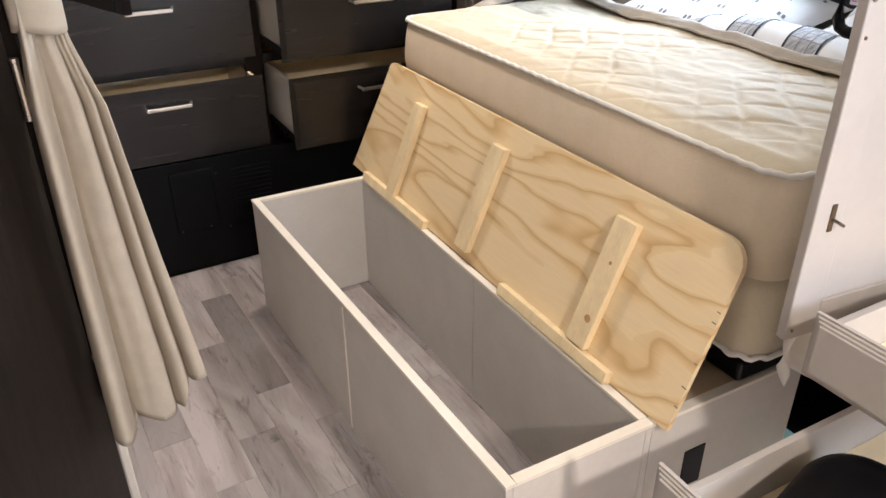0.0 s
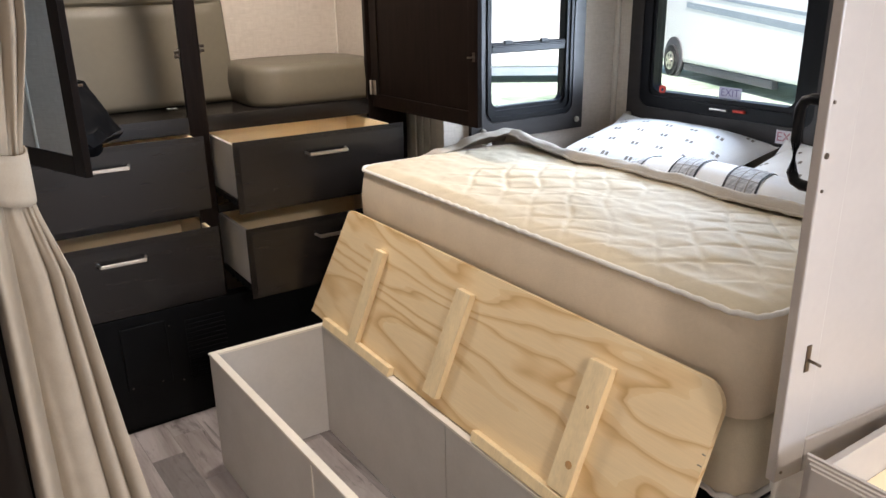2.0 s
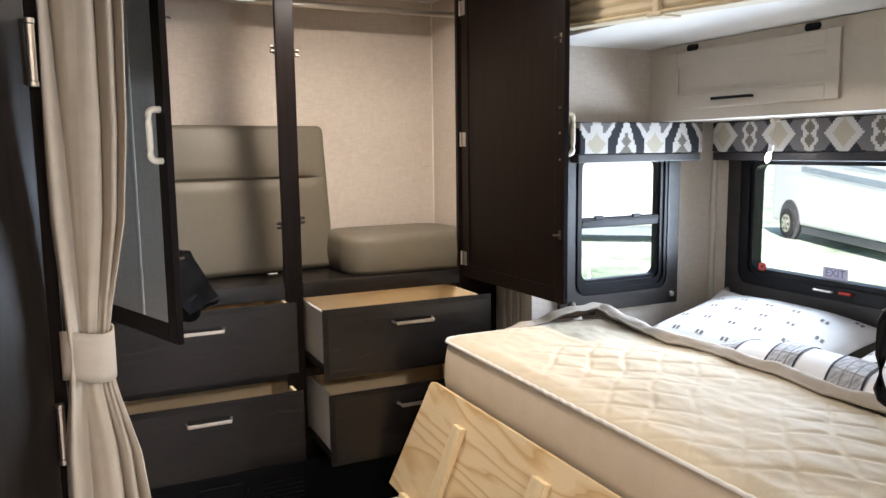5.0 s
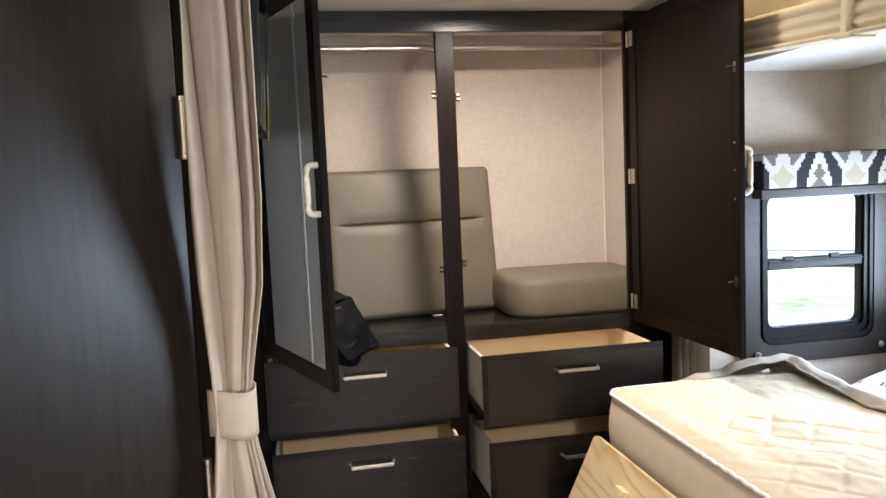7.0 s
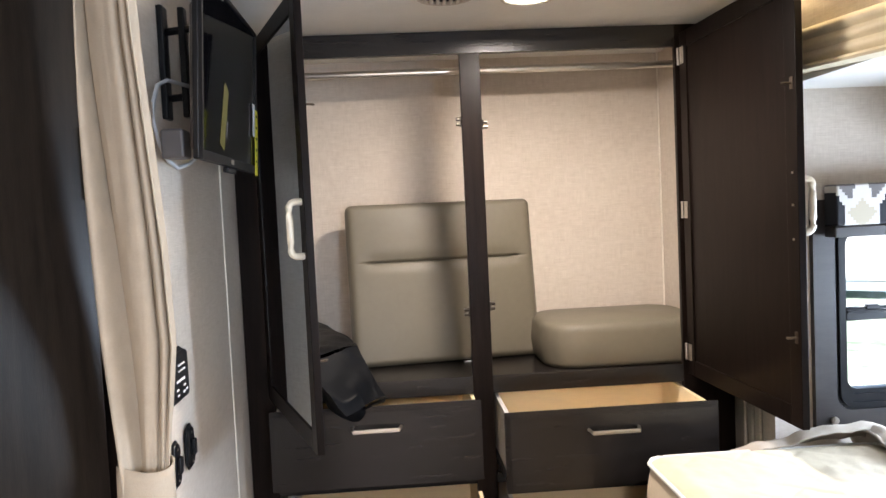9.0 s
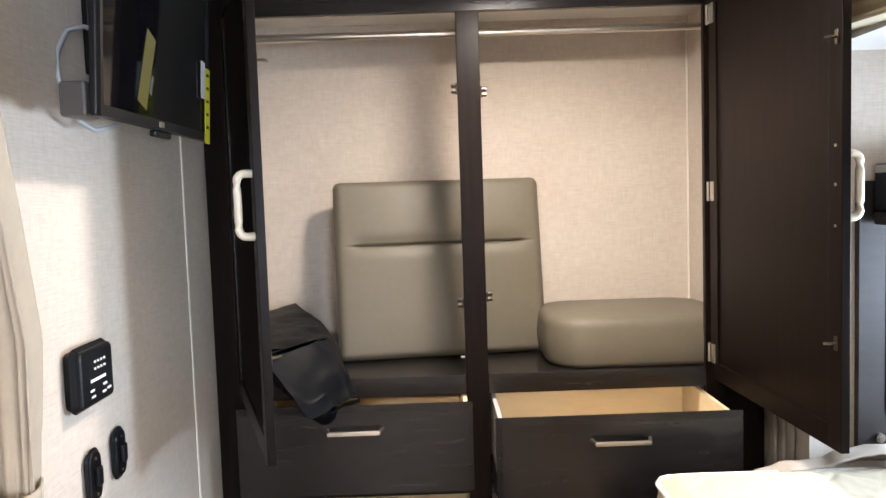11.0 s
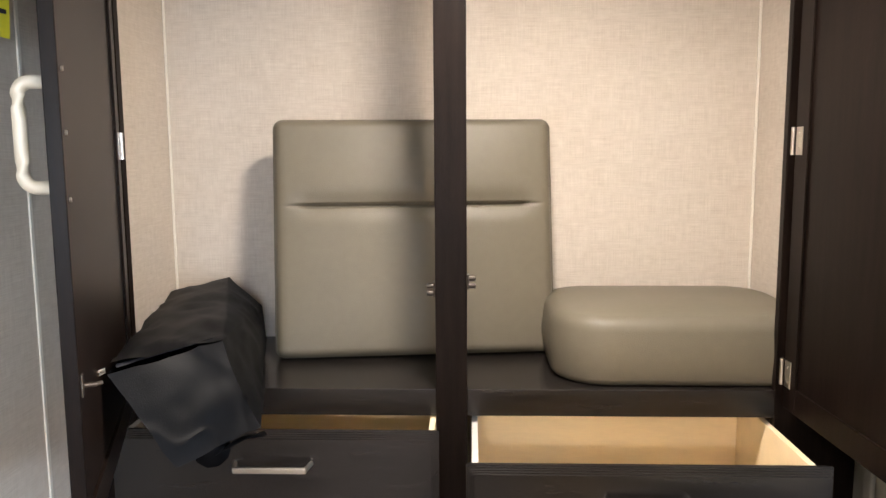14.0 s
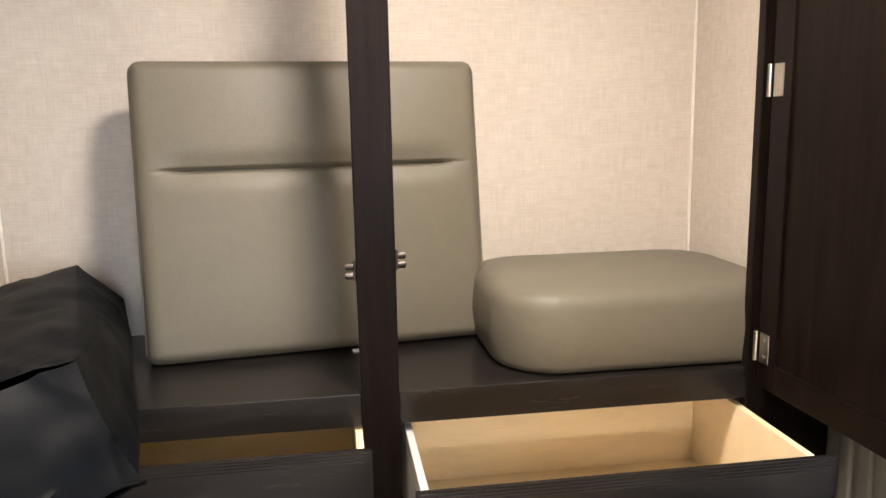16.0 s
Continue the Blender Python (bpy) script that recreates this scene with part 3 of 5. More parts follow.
drawer(0.133, 0.760, 1.009, 0.768, 2.552, 0.946)
drawer(0.812, 1.432, 0.998, 0.765, 2.427, 0.937)
drawer(0.139, 0.772, 0.705, 0.458, 2.548, 0.650)
drawer(0.828, 1.448, 0.708, 0.464, 2.433, 0.650)


def wardrobe_door(hinge, free, z0, z1, mirrored, side_out):
    """A framed door from its hinge to its free edge, with a handle outside and hinges and strikes inside."""
    h, f = Vector((*hinge, 0)), Vector((*free, 0))
    along = (f - h).normalized()
    w = (f - h).length
    out = Vector((-along.y, along.x, 0)) * side_out
    m = Matrix(((along.x, out.x, 0, h.x), (along.y, out.y, 0, h.y), (0, 0, 1, 0), (0, 0, 0, 1)))
    s, e = 0.048, 0.009
    door = part("door", box((s, -0.004, z0 + s), (w - s, 0.002, z1 - s), m=m), M_DARK, wardrobe, "dark wood wardrobe door standing open")
    for name, a, b in (("stile", (0, -e, z0), (s, e, z1)), ("stile", (w - s, -e, z0), (w, e, z1)), ("rail", (s + 0.0005, -e, z0), (w - s - 0.0005, e, z0 + s)), ("rail", (s + 0.0005, -e, z1 - s), (w - s - 0.0005, e, z1))):
        part(name, box(a, b, 0.0012, m=m), M_DARK, door)
    if mirrored:
        part("mirror", box((s + 0.001, 0.0022, z0 + s + 0.001), (w - s - 0.001, 0.0055, z1 - s - 0.001), m=m), M_MIRROR, door, "mirror set in the outer face")
    c, g = w - 0.022, 0.030
    ra, za, zb = 0.015, 1.490, 1.614
    pts = [(c, e - 0.001, zb)] + [(c, e + g - ra + ra * math.sin(a), zb - ra + ra * math.cos(a)) for a in [k * math.pi / 12 for k in range(7)]]
    pts += [(c, e + g, zb - ra - (zb - za - 2 * ra) * k / 6) for k in range(1, 6)]
    pts += [(c, e + g - ra + ra * math.cos(a), za + ra - ra * math.sin(a)) for a in [k * math.pi / 12 for k in range(7)]] + [(c, e - 0.001, za)]
    part("handle", tube([m @ Vector(p) for p in pts], 0.0082, 12), M_CREAM, door, "cream D-shaped handle", smooth=True)
    for z in (z0 + 0.07, 1.546, z1 - 0.07):
        hb = box((0.006, -e - 0.0022, z - 0.026), (0.030, -e + 0.0005, z + 0.026), 0.0008, m=m)
        tube([m @ Vector((-0.004, -e - 0.003, z - 0.026)), m @ Vector((-0.004, -e - 0.003, z + 0.026))], 0.004, 8, hb)
        for dz in (-0.014, 0.014):
            disc(m @ Vector((0.018, -e - 0.003, z + dz)), out, 0.003, 0.002, 8, hb)
        part("hinge", hb, M_STEEL, door, "nickel hinge plate")
    for z in (1.245, 1.835):
        sb = tube([m @ Vector((w - 0.018, -e, z)), m @ Vector((w - 0.018, -e - 0.016, z)), m @ Vector((w - 0.024, -e - 0.022, z))], 0.003, 8)
        box((w - 0.024, -e - 0.002, z - 0.014), (w - 0.012, -e + 0.0005, z + 0.014), 0.0008, m=m, bm=sb)
        part("strike", sb, M_BRONZE, door, "bronze catch strike")
    for z in (1.475, 1.63, 1.555):
        part("screw", disc(m @ Vector((w - 0.020, -e - 0.001, z)), out, 0.003, 0.003, 8), M_STEEL, door)
    return door


wardrobe_door((0.130, 2.655), (0.337, 2.066), 1.03, 2.09, True, -1)
wardrobe_door((1.440, 2.655), (1.463, 2.020), 1.03, 2.09, False, 1)


# ---- cushions and bag ----
def back_cushion():
    W, D, H = 0.655, 0.075, 0.555
    m = pose(0.692, 2.945, SH, -8.5, 0, 7.0)
    t = thing("back_cushion", m.translation, "taupe vinyl seat back cushion with a crease, leaning upright", "cushion")

    def crease(x, z):
        line = math.exp(-((z - 0.352) / 0.0036) ** 2) * 0.016 + math.exp(-((z - 0.352) / 0.026) ** 2) * 0.011
        reach = 1 / (1 + math.exp((abs(x) - 0.265) / 0.010))
        return line * reach

    bm = bmesh.new()
    nx, nz, r = 60, 220, 0.022
    grids = []
    for side in (-1, 1):
        rows = []
        for i in range(nx + 1):
            row = []
            for j in range(nz + 1):
                u, v = 2 * i / nx - 1, 2 * j / nz - 1
                x, z = u * W / 2, H / 2 + v * H / 2
                ex, ez = max(0.0, abs(x) - (W / 2 - r)), max(0.0, abs(z - H / 2) - (H / 2 - r))
                off = math.hypot(ex, ez)
                shift = min(1.0, r / off) if off > r else 1.0
                if off > r:
                    x -= math.copysign(ex * (1 - shift), x)
                    z -= math.copysign(ez * (1 - shift), z - H / 2)
                    off = r
                y = D / 2 - r + math.sqrt(max(0.0, r * r - off * off))
                puff = 0.012 * (1 - u ** 4) * (1 - v ** 4)
                y += puff
                if side < 0:
                    y -= crease(x, z)
                row.append(bm.verts.new(m @ Vector((x, side * y, z))))
            rows.append(row)
        grids.append(rows)
    for rows in grids:
        for i in range(nx):
            for j in range(nz):
                bm.faces.new((rows[i][j], rows[i + 1][j], rows[i + 1][j + 1], rows[i][j + 1]))
    a, b = grids
    for i in range(nx):
        for j in (0, nz):
            bm.faces.new((a[i][j], a[i + 1][j], b[i + 1][j], b[i][j]))
    for j in range(nz):
        for i in (0, nx):
            bm.faces.new((a[i][j], a[i][j + 1], b[i][j + 1], b[i][j]))
    part("body", bm, M_LEATHER, t, smooth=True)
    seam = [Vector(m @ Vector((x, -0.018, z + H / 2))) for x, z in outline(W - 0.004, H - 0.004, 0.022)]
    part("piping", tube(seam + seam[:1], 0.0022, 6), M_LEATHER, t, "stitched seam", smooth=True)
    part("tag", box((0.05, -0.03, -0.0005), (0.085, -0.012, 0.0015), m=pose(0.692, 2.925, SH, 0, 0, 7)), M_PAPER, t, "small white sewn tag")


back_cushion()
t = thing("seat_cushion", (1.25, 2.9, SH), "taupe vinyl box cushion with rounded corners lying on the wardrobe shelf", "cushion")
part("body", pad(0.540, 0.405, 0.142, 0.115, 0.030, 0.012, pose(1.262, 2.895, SH, 0, 0, 0), 12), M_LEATHER, t, smooth=True)

def quad_patch(a, b, c, d, n=10, sag=0.0, seed=0):
    """A wrinkled sheet over four corners."""
    a, b, c, d = map(Vector, (a, b, c, d))
    nrm = (b - a).cross(d - a).normalized()

    def fn(u, v):
        p = a * (1 - u) * (1 - v) + b * u * (1 - v) + c * u * v + d * (1 - u) * v
        w = u * (1 - u) * v * (1 - v) * 16
        return p + nrm * (sag * w + 0.007 * w * noise.noise(p * 7 + Vector((seed, 0, 0))) + 0.0015 * w * noise.noise(p * 30))
    return sheet(fn, n, n)


def bag():
    """A black soft case, mouth outwards, lying over the shelf's edge."""
    t = thing("bag", (0.3, 2.6, SH), "open black nylon bag lying over the shelf edge and drawer", "bag")
    ftl, ftr, fbr, fbl = (0.284, 2.262, 1.205), (0.412, 2.400, 1.224), (0.482, 2.366, 1.088), (0.381, 2.256, 1.062)
    btl, bt, btr, bbr, bbl = (0.085, 3.03, 1.195), (0.205, 3.07, 1.218), (0.300, 3.04, 1.150), (0.318, 2.98, 1.060), (0.075, 2.98, 1.058)
    bm = bmesh.new()
    lip = Vector((-0.004, 0.020, 0.013))
    l0, l1 = Vector(ftl) + lip, Vector(ftr) + lip * 0.1
    for i, q in enumerate(((ftl, ftr, fbr, fbl), (l0, l1, bt, btl), (ftr, fbr, bbr, btr), (l1, ftr, btr, bt), (ftl, fbl, bbl, btl), (fbl, fbr, bbr, bbl), (btl, bt, bbr, bbl), (bt, btr, bbr, bbr))):
        me = bpy.data.meshes.new("tmp")
        p = quad_patch(*q, 30, 0.010 if i else -0.003, i)
        p.to_mesh(me)
        p.free()
        bm.from_mesh(me)
        bpy.data.meshes.remove(me)
    bmesh.ops.remove_doubles(bm, verts=bm.verts, dist=0.0015)
    for v in bm.verts:
        p = v.co.copy()
        fade = min(1.0, max(0.0, (p.z - 1.056) / 0.02)) if p.y > 2.6 else 1.0
        v.co += fade * (0.007 * noise.noise_vector(p * 9) + 0.003 * noise.noise_vector(p * 24) + Vector((0.2, -0.7, 0.7)) * 0.006 * (1 - abs(noise.noise(p * 10 + Vector((3, 1, 7))))) ** 9)
    part("body", bm, M_BAG, t, smooth=True).data.set_sharp_from_angle(angle=0.6)
    flap = quad_patch((0.425, 2.30, 1.066), (0.486, 2.360, 1.086), (0.478, 2.41, 1.058), (0.420, 2.40, 1.048), 8, 0.008, 5)
    part("flap", flap, M_BAG, t)
    # the shade inside the mouth is a black sheet laid across it
    part("opening", quad_patch(Vector(ftl) + Vector((0.004, 0.02, 0.006)), Vector(ftr) + Vector((-0.02, 0.01, 0.002)), l1 + Vector((-0.02, 0.01, -0.004)), l0 + Vector((0.003, 0.01, -0.004)), 6), M_INK_SHADE, t, "black sheet for the shade in the open mouth")
    part("zip_pull", tube([(0.283, 2.258, 1.212), (0.272, 2.252, 1.206), (0.276, 2.25, 1.214), (0.284, 2.256, 1.216)], 0.0022, 6), M_STEEL, t, "small steel zip pull")
    part("rolled_base", tube([(0.33, 2.56, 1.034), (0.36, 2.46, 1.040), (0.40, 2.36, 1.052)], 0.030, 10), M_BAG, t, smooth=True)


bag()
# ---- bed ----
def wall_panel(p, q, z0, z1, inward, thick=0.015):
    """An upright board from p to q in plan, as thick as given towards inward."""
    p, q = Vector((*p, 0)), Vector((*q, 0))
    n = Vector((*inward, 0)) * thick
    bm = bmesh.new()
    lo = [bm.verts.new(v + Vector((0, 0, z0))) for v in (p, q, q + n, p + n)]
    hi = [bm.verts.new(v + Vector((0, 0, z1))) for v in (p, q, q + n, p + n)]
    bm.faces.new(lo[::-1]), bm.faces.new(hi)
    for i in range(4):
        bm.faces.new((lo[i], lo[(i + 1) % 4], hi[(i + 1) % 4], hi[i]))
    return bm


t = thing("storage_box", (0.8, 1.57, 0), "grey open-topped storage base with cream edging at the bed foot", "storage box")
BT = 0.392
mid = (0.637, 1.568)
part("front_panel", wall_panel((0.613, 2.266), (mid[0] - 0.0005, mid[1] + 0.002), 0, BT, (1, 0)), M_GREYBOX, t)
part("front_panel", wall_panel((mid[0] + 0.0005, mid[1] - 0.002), (0.661, 0.865), 0, BT, (1, 0)), M_GREYBOX, t)
part("joint_strip", wall_panel((mid[0] - 0.003, mid[1] + 0.003), (mid[0] - 0.003, mid[1] - 0.003), 0, BT - 0.008, (1, 0), 0.002), M_CREAMEDGE, t, "pale edge of the panel joint")
part("end_panel", wall_panel((0.629, 2.266), (0.984, 2.266), 0, BT, (0, -1)), M_GREYBOX, t)
part("end_panel", wall_panel((0.677, 0.865), (0.984, 0.865), 0, BT, (0, 1)), M_GREYBOX, t)
part("back_panel", wall_panel((0.985, 2.266), (0.985, 1.524), 0, BT, (1, 0)), M_GREYBOX, t)
part("back_panel", wall_panel((0.985, 1.520), (0.985, 0.865), 0, BT, (1, 0)), M_GREYBOX, t)
for p, q, n, w in (((0.611, 2.268), (0.659, 0.863), (1, 0), 0.022), ((0.634, 2.268), (1.0, 2.268), (0, -1), 0.020), ((0.682, 0.863), (1.0, 0.863), (0, 1), 0.022), ((0.983, 2.247), (0.983, 0.886), (1, 0), 0.018)):
    part("edge_strip", wall_panel(p, q, BT + 0.0005, BT + 0.008, n, w), M_CREAMEDGE, t, "cream edge strip")

t = thing("bed_platform", (1.7, 1.57, 0), "low grey bed platform under the folded mattress", "bed base")
part("top", box((1.003, 0.885, 0.375), (HEAD - 0.001, 2.266, 0.398), 0.002), material("raw board", (0.50, 0.40, 0.28), 0.6, vary=0.12, scale=4), t, "raw board top")
part("side_panel", box((1.003, 0.866, 0.0), (1.44, 0.884, 0.390), 0.001), M_GREYBOX, t)
part("edge_strip", box((1.003, 0.862, 0.391), (HEAD - 0.001, 0.884, 0.400), 0.001), M_CREAMEDGE, t, "cream edge strip")
# panel is uncut; a black plate gives the slot's dark inside
part("slot_shade", box((1.108, 0.8635, 0.17), (1.166, 0.8655, 0.275)), M_INK_SHADE, t, "black patch for the shade in a cut-out slot")
part("hinge_block", box((1.235, 0.872, 0.401), (1.42, 0.975, 0.452), 0.008, 2), M_BLACK, t, "black lift hinge block")
part("hinge_arm", box((1.15, 0.93, 0.462), (1.50, 0.962, 0.490), 0.004, 2), M_BLACK, t, "black steel lift arm")
part("lift_frame", box((1.17, 0.96, 0.402), (1.72, 2.16, 0.50), 0.004), M_BLACK, t, "black steel lift frame")
part("head_board", box((1.80, 0.70, 0.402), (HEAD - 0.03, 2.36, 0.74), 0.01), M_BLACKBASE, t, "raised head part of the base")


def mattress():
    t = thing("mattress", (1.5, 1.53, 0.5), "cream quilted mattress folded double on the bed base", "mattress")
    x0, x1, y0, y1 = 1.150, 1.795, 0.797, 2.262
    zt = 0.902
    cx, cy, w, d, r = (x0 + x1) / 2, (y0 + y1) / 2, x1 - x0, y1 - y0, 0.060
    # upright border of the upper layer, bulging a little
    bm = bmesh.new()
    rows = []
    for k in range(9):
        s = k / 8
        g = 0.010 * math.sin(math.pi * s)
        rows.append([bm.verts.new((x + cx, y + cy, zt - 0.004 - s * 0.200 + 0.004 * noise.noise((x * 6, y * 6, s * 3)))) for x, y in outline(w - 0.006 + 2 * g, d - 0.006 + 2 * g, r, 10)])
    for a, b in zip(rows, rows[1:]):
        for i in range(len(a)):
            bm.faces.new((a[i], a[(i + 1) % len(a)], b[(i + 1) % len(a)], b[i]))
    bm.faces.new(rows[-1]), bm.faces.new(rows[0])
    part("border", bm, M_MATSIDE, t, "plain beige border", smooth=True).data.set_sharp_from_angle(angle=0.9)
    # quilted top
    def top(u, v):
        x, y = (u - 0.5) * (w - 0.006), (v - 0.5) * (d - 0.006)
        ex, ey = max(0, abs(x) - (w / 2 - r)), max(0, abs(y) - (d / 2 - r))
        o = math.hypot(ex, ey)
        if o > r - 0.003:
            k = (r - 0.003) / o
            x -= math.copysign(ex * (1 - k), x)
            y -= math.copysign(ey * (1 - k), y)
        X, Y = x + cx, y + cy
        wob = 0.012 * noise.noise((X * 5, Y * 5, 3.0))
        a, b = (X + Y) / 0.135 + wob * 22, (X - Y) / 0.135 - wob * 18
        line = max(math.exp(-((a - round(a)) / 0.075) ** 2), math.exp(-((b - round(b)) / 0.075) ** 2))
        m = min(w / 2 - abs(x), d / 2 - abs(y))
        if ex > 0 and ey > 0:
            m = min(m, r - min(o, r - 0.003))
        soft = min(1, max(0, m) / 0.05)
        crown = 0.016 * math.sqrt(soft)
        z = zt - 0.002 + crown + soft * (0.0042 * (1 - line) * min(1.0, max(0.15, 0.55 + 1.6 * noise.noise((X * 3.2, Y * 3.2, 9)))) + 0.008 * noise.noise((X * 4, Y * 4, 0)) + 0.0045 * noise.noise((X * 14, Y * 10, 5)) + 0.002 * noise.noise((X * 34, Y * 20, 8)))
        return (X, Y, z)
    quilt = sheet(top, 110, 240)
    bmesh.ops.remove_doubles(quilt, verts=quilt.verts, dist=0.0012)
    bmesh.ops.dissolve_degenerate(quilt, edges=quilt.edges, dist=0.0008)
    part("quilted_top", quilt, M_MAT, t, "cream quilted top panel", smooth=True)
    cord = [Vector((x + cx, y + cy, zt + 0.002 + 0.0012 * math.sin(i * 2.1))) for i, (x, y) in enumerate(outline(w, d, r, 12))]
    dense = []
    for a, b in zip(cord, cord[1:] + cord[:1]):
        n = max(1, int((b - a).length / 0.02))
        dense += [a.lerp(b, k / n) + Vector((0, 0, 0.0016 * math.sin((a.lerp(b, k / n).y) * 160))) for k in range(n)]
    part("piping", tube(dense + dense[:1], 0.0055, 7), M_PIPING, t, "white piping cord", smooth=True)
    # lower layer, tucked back
    bm = bmesh.new()
    rows = []
    for k in range(9):
        s = k / 8
        g = -0.022 + 0.034 * math.sin(math.pi * (0.12 + 0.76 * s))
        rows.append([bm.verts.new((x + cx + 0.006, y + cy, 0.702 - s * 0.190)) for x, y in outline(w - 0.02 + 2 * g, d - 0.02 + 2 * g, r, 10)])
    for a, b in zip(rows, rows[1:]):
        for i in range(len(a)):
            bm.faces.new((a[i], a[(i + 1) % len(a)], b[(i + 1) % len(a)], b[i]))
    bm.faces.new(rows[0]), bm.faces.new(rows[-1])
    part("lower_layer", bm, M_MAT, t, "folded-under cream lower layer", smooth=True).data.set_sharp_from_angle(angle=0.9)
    low = [Vector((x + cx + 0.006, y + cy, 0.512 + 0.004 * math.sin(i * 1.3))) for i, (x, y) in enumerate(outline(w - 0.03, d - 0.03, r, 12))]
    part("piping", tube(low + low[:1], 0.0065, 7), M_PIPING, t, "white piping cord", smooth=True)


mattress()


def flap_point(u, v):
    y = 2.385 - u * 1.60
    rise = 0.022 * math.exp(-((y - 2.20) / 0.14) ** 2)
    x = 1.735 - 0.045 * (2.4 - y) / 1.6 + 0.010 * math.sin(y * 9) + 0.006 * math.sin(y * 23) + v * 0.10
    z = 0.928 + rise * (1 - v * 0.6) + 0.015 * math.sin(math.pi * min(1, v * 1.5)) + 0.007 * noise.noise((y * 9, v * 2, 4)) + 0.004 * noise.noise((y * 26, v * 5, 7)) - 0.16 * max(0, v - 0.45)
    if y > 2.26:
        z -= (y - 2.26) * 0.25
    return (x, y, z)


t = thing("mattress_pad", (1.75, 1.6, 0.92), "grey-beige mattress cover edge folded up across the bed", "mattress cover")
part("cloth", sheet(flap_point, 120, 18, 0.003), M_FLAP, t, smooth=True)
part("hem", tube([Vector(flap_point(k / 60, 0.0)) for k in range(61)], 0.0045, 8), M_FLAP, t, "rolled hem", smooth=True)




def end_point(u, v):
    """The cover's end, dragged over the far edge of the mattress."""
    x = 1.40 + 0.38 * u
    top = 0.905 + 0.055 * math.sin(math.pi * 0.5 * min(1, u * 1.25)) ** 1.5 + 0.010 * noise.noise((x * 14, 1, 2))
    y = 2.225 + 0.075 * v + 0.012 * noise.noise((x * 9, v, 5)) + 0.02 * (1 - u)
    return (x, y, top - 0.030 * (1 - math.sin(math.pi * min(1, 0.25 + v * 0.5))) - 0.10 * max(0, v - 0.6) + 0.004 * noise.noise((x * 30, y * 30, 3)))


part("end_fold", sheet(end_point, 40, 16, 0.003), M_FLAP, t, "crumpled end of the cover", smooth=True)

# pillows against the head wall
def pillow(cx, cy, w, d, h, z0, lean, label):
    t = thing("pillow", (cx, cy, z0), label, "pillow", "pillows at the bed head")

    def surf(u, v, lift=0.0, low=False):
        a, b = 2 * u - 1, 2 * v - 1
        puff = max(0.0, (1 - abs(a) ** 2.6) * (1 - abs(b) ** 2.6)) ** 0.55
        pinch = 1 - 0.05 * (b * b) * (1 - abs(a))
        x = cx + a * w / 2 * pinch
        y = cy + b * d / 2 * (1 - 0.05 * (1 - a * a))
        z = z0 + lean * (a + 1) / 2 + (-0.35 if low else 1) * h * puff + lift
        z += 0.006 * noise.noise((x * 8, y * 8, cy)) * puff
        return (x, y, z)
    part("cover", sheet(lambda u, v: surf(u, v), 40, 50, 0.0), M_PILLOW, t, "white printed cotton", smooth=True)
    part("underside", sheet(lambda u, v: surf(u, v, -0.001, True), 16, 20), M_PILLOW, t, smooth=True)
    return t, surf


def print_patch(t, surf, u0, v0, u1, v1, name, mat, bend=0.0, n=8, lift=0.002, slant=0.0, shift=0.0):
    """A printed motif that follows the cover from (u0, v0) to (u1, v1)."""
    part(name, sheet(lambda a, b: surf(u0 + (u1 - u0) * a, v0 + shift + (v1 - v0) * b + slant * a + bend * math.sin(math.pi * a), lift), n, n), mat, t)


def ticks(t, surf):
    """Pairs of short slanted bars, row by staggered row."""
    for i in range(5):
        for j in range(6):
            u, v = 0.16 + 0.175 * i, 0.08 + 0.165 * j + (0.08 if i % 2 else 0)
            if v < 0.95:
                for k in (-1, 1):
                    print_patch(t, surf, u, v + 0.014 * k, u + 0.036, v + 0.014 * k + 0.017, "tick_print", M_TICK, n=2, slant=0.008)


for cy, label in ((1.955, "white cotton pillow with small taupe ticks propped under the window"), (1.225, "white cotton pillow with small taupe ticks beside the cabinet")):
    t, surf = pillow(2.170, cy, 0.50, 0.70, 0.085, 0.790, 0.125, label)
    ticks(t, surf)
    # seamed flange corner pulled up at the wall
    corner = [Vector(surf(0.93, 0.93)), Vector(surf(0.80, 0.985)), Vector((2.408, cy + 0.350, 0.945)), Vector(surf(0.985, 0.80))]
    part("corner_flange", sheet(lambda a, b: corner[0] * (1 - a) * (1 - b) + corner[1] * a * (1 - b) + corner[2] * a * b + corner[3] * (1 - a) * b, 6, 6, 0.003), M_PILLOW, t, smooth=True)

t, surf = pillow(1.925, 1.475, 0.30, 0.86, 0.130, 0.812, 0.010, "white bolster pillow with black-edged grey plaid bands")
for v, w in ((0.745, 0.085), (0.495, 0.105), (0.255, 0.115)):
    print_patch(t, surf, 0.02, v, 0.86, v + w, "plaid_band", M_PLAID, 0.0, 14, 0.002, 0.10)
    for e in (-0.006, w - 0.002):
        print_patch(t, surf, 0.02, v + e, 0.86, v + e + 0.009, "band_border", M_INK_SHADE, 0.0, 14, 0.0028, 0.10)
    for e in (0.3, 0.62):
        print_patch(t, surf, 0.02, v + w * e, 0.86, v + w * e + 0.004, "plaid_line", M_TICK, 0.0, 14, 0.0024, 0.10)
    for u in (0.14, 0.30, 0.46, 0.62, 0.76):
        print_patch(t, surf, u, v, u + 0.010, v + w, "plaid_line", M_TICK, 0.0, 6, 0.0024, 0.0, 0.10 * (u - 0.02) / 0.84)

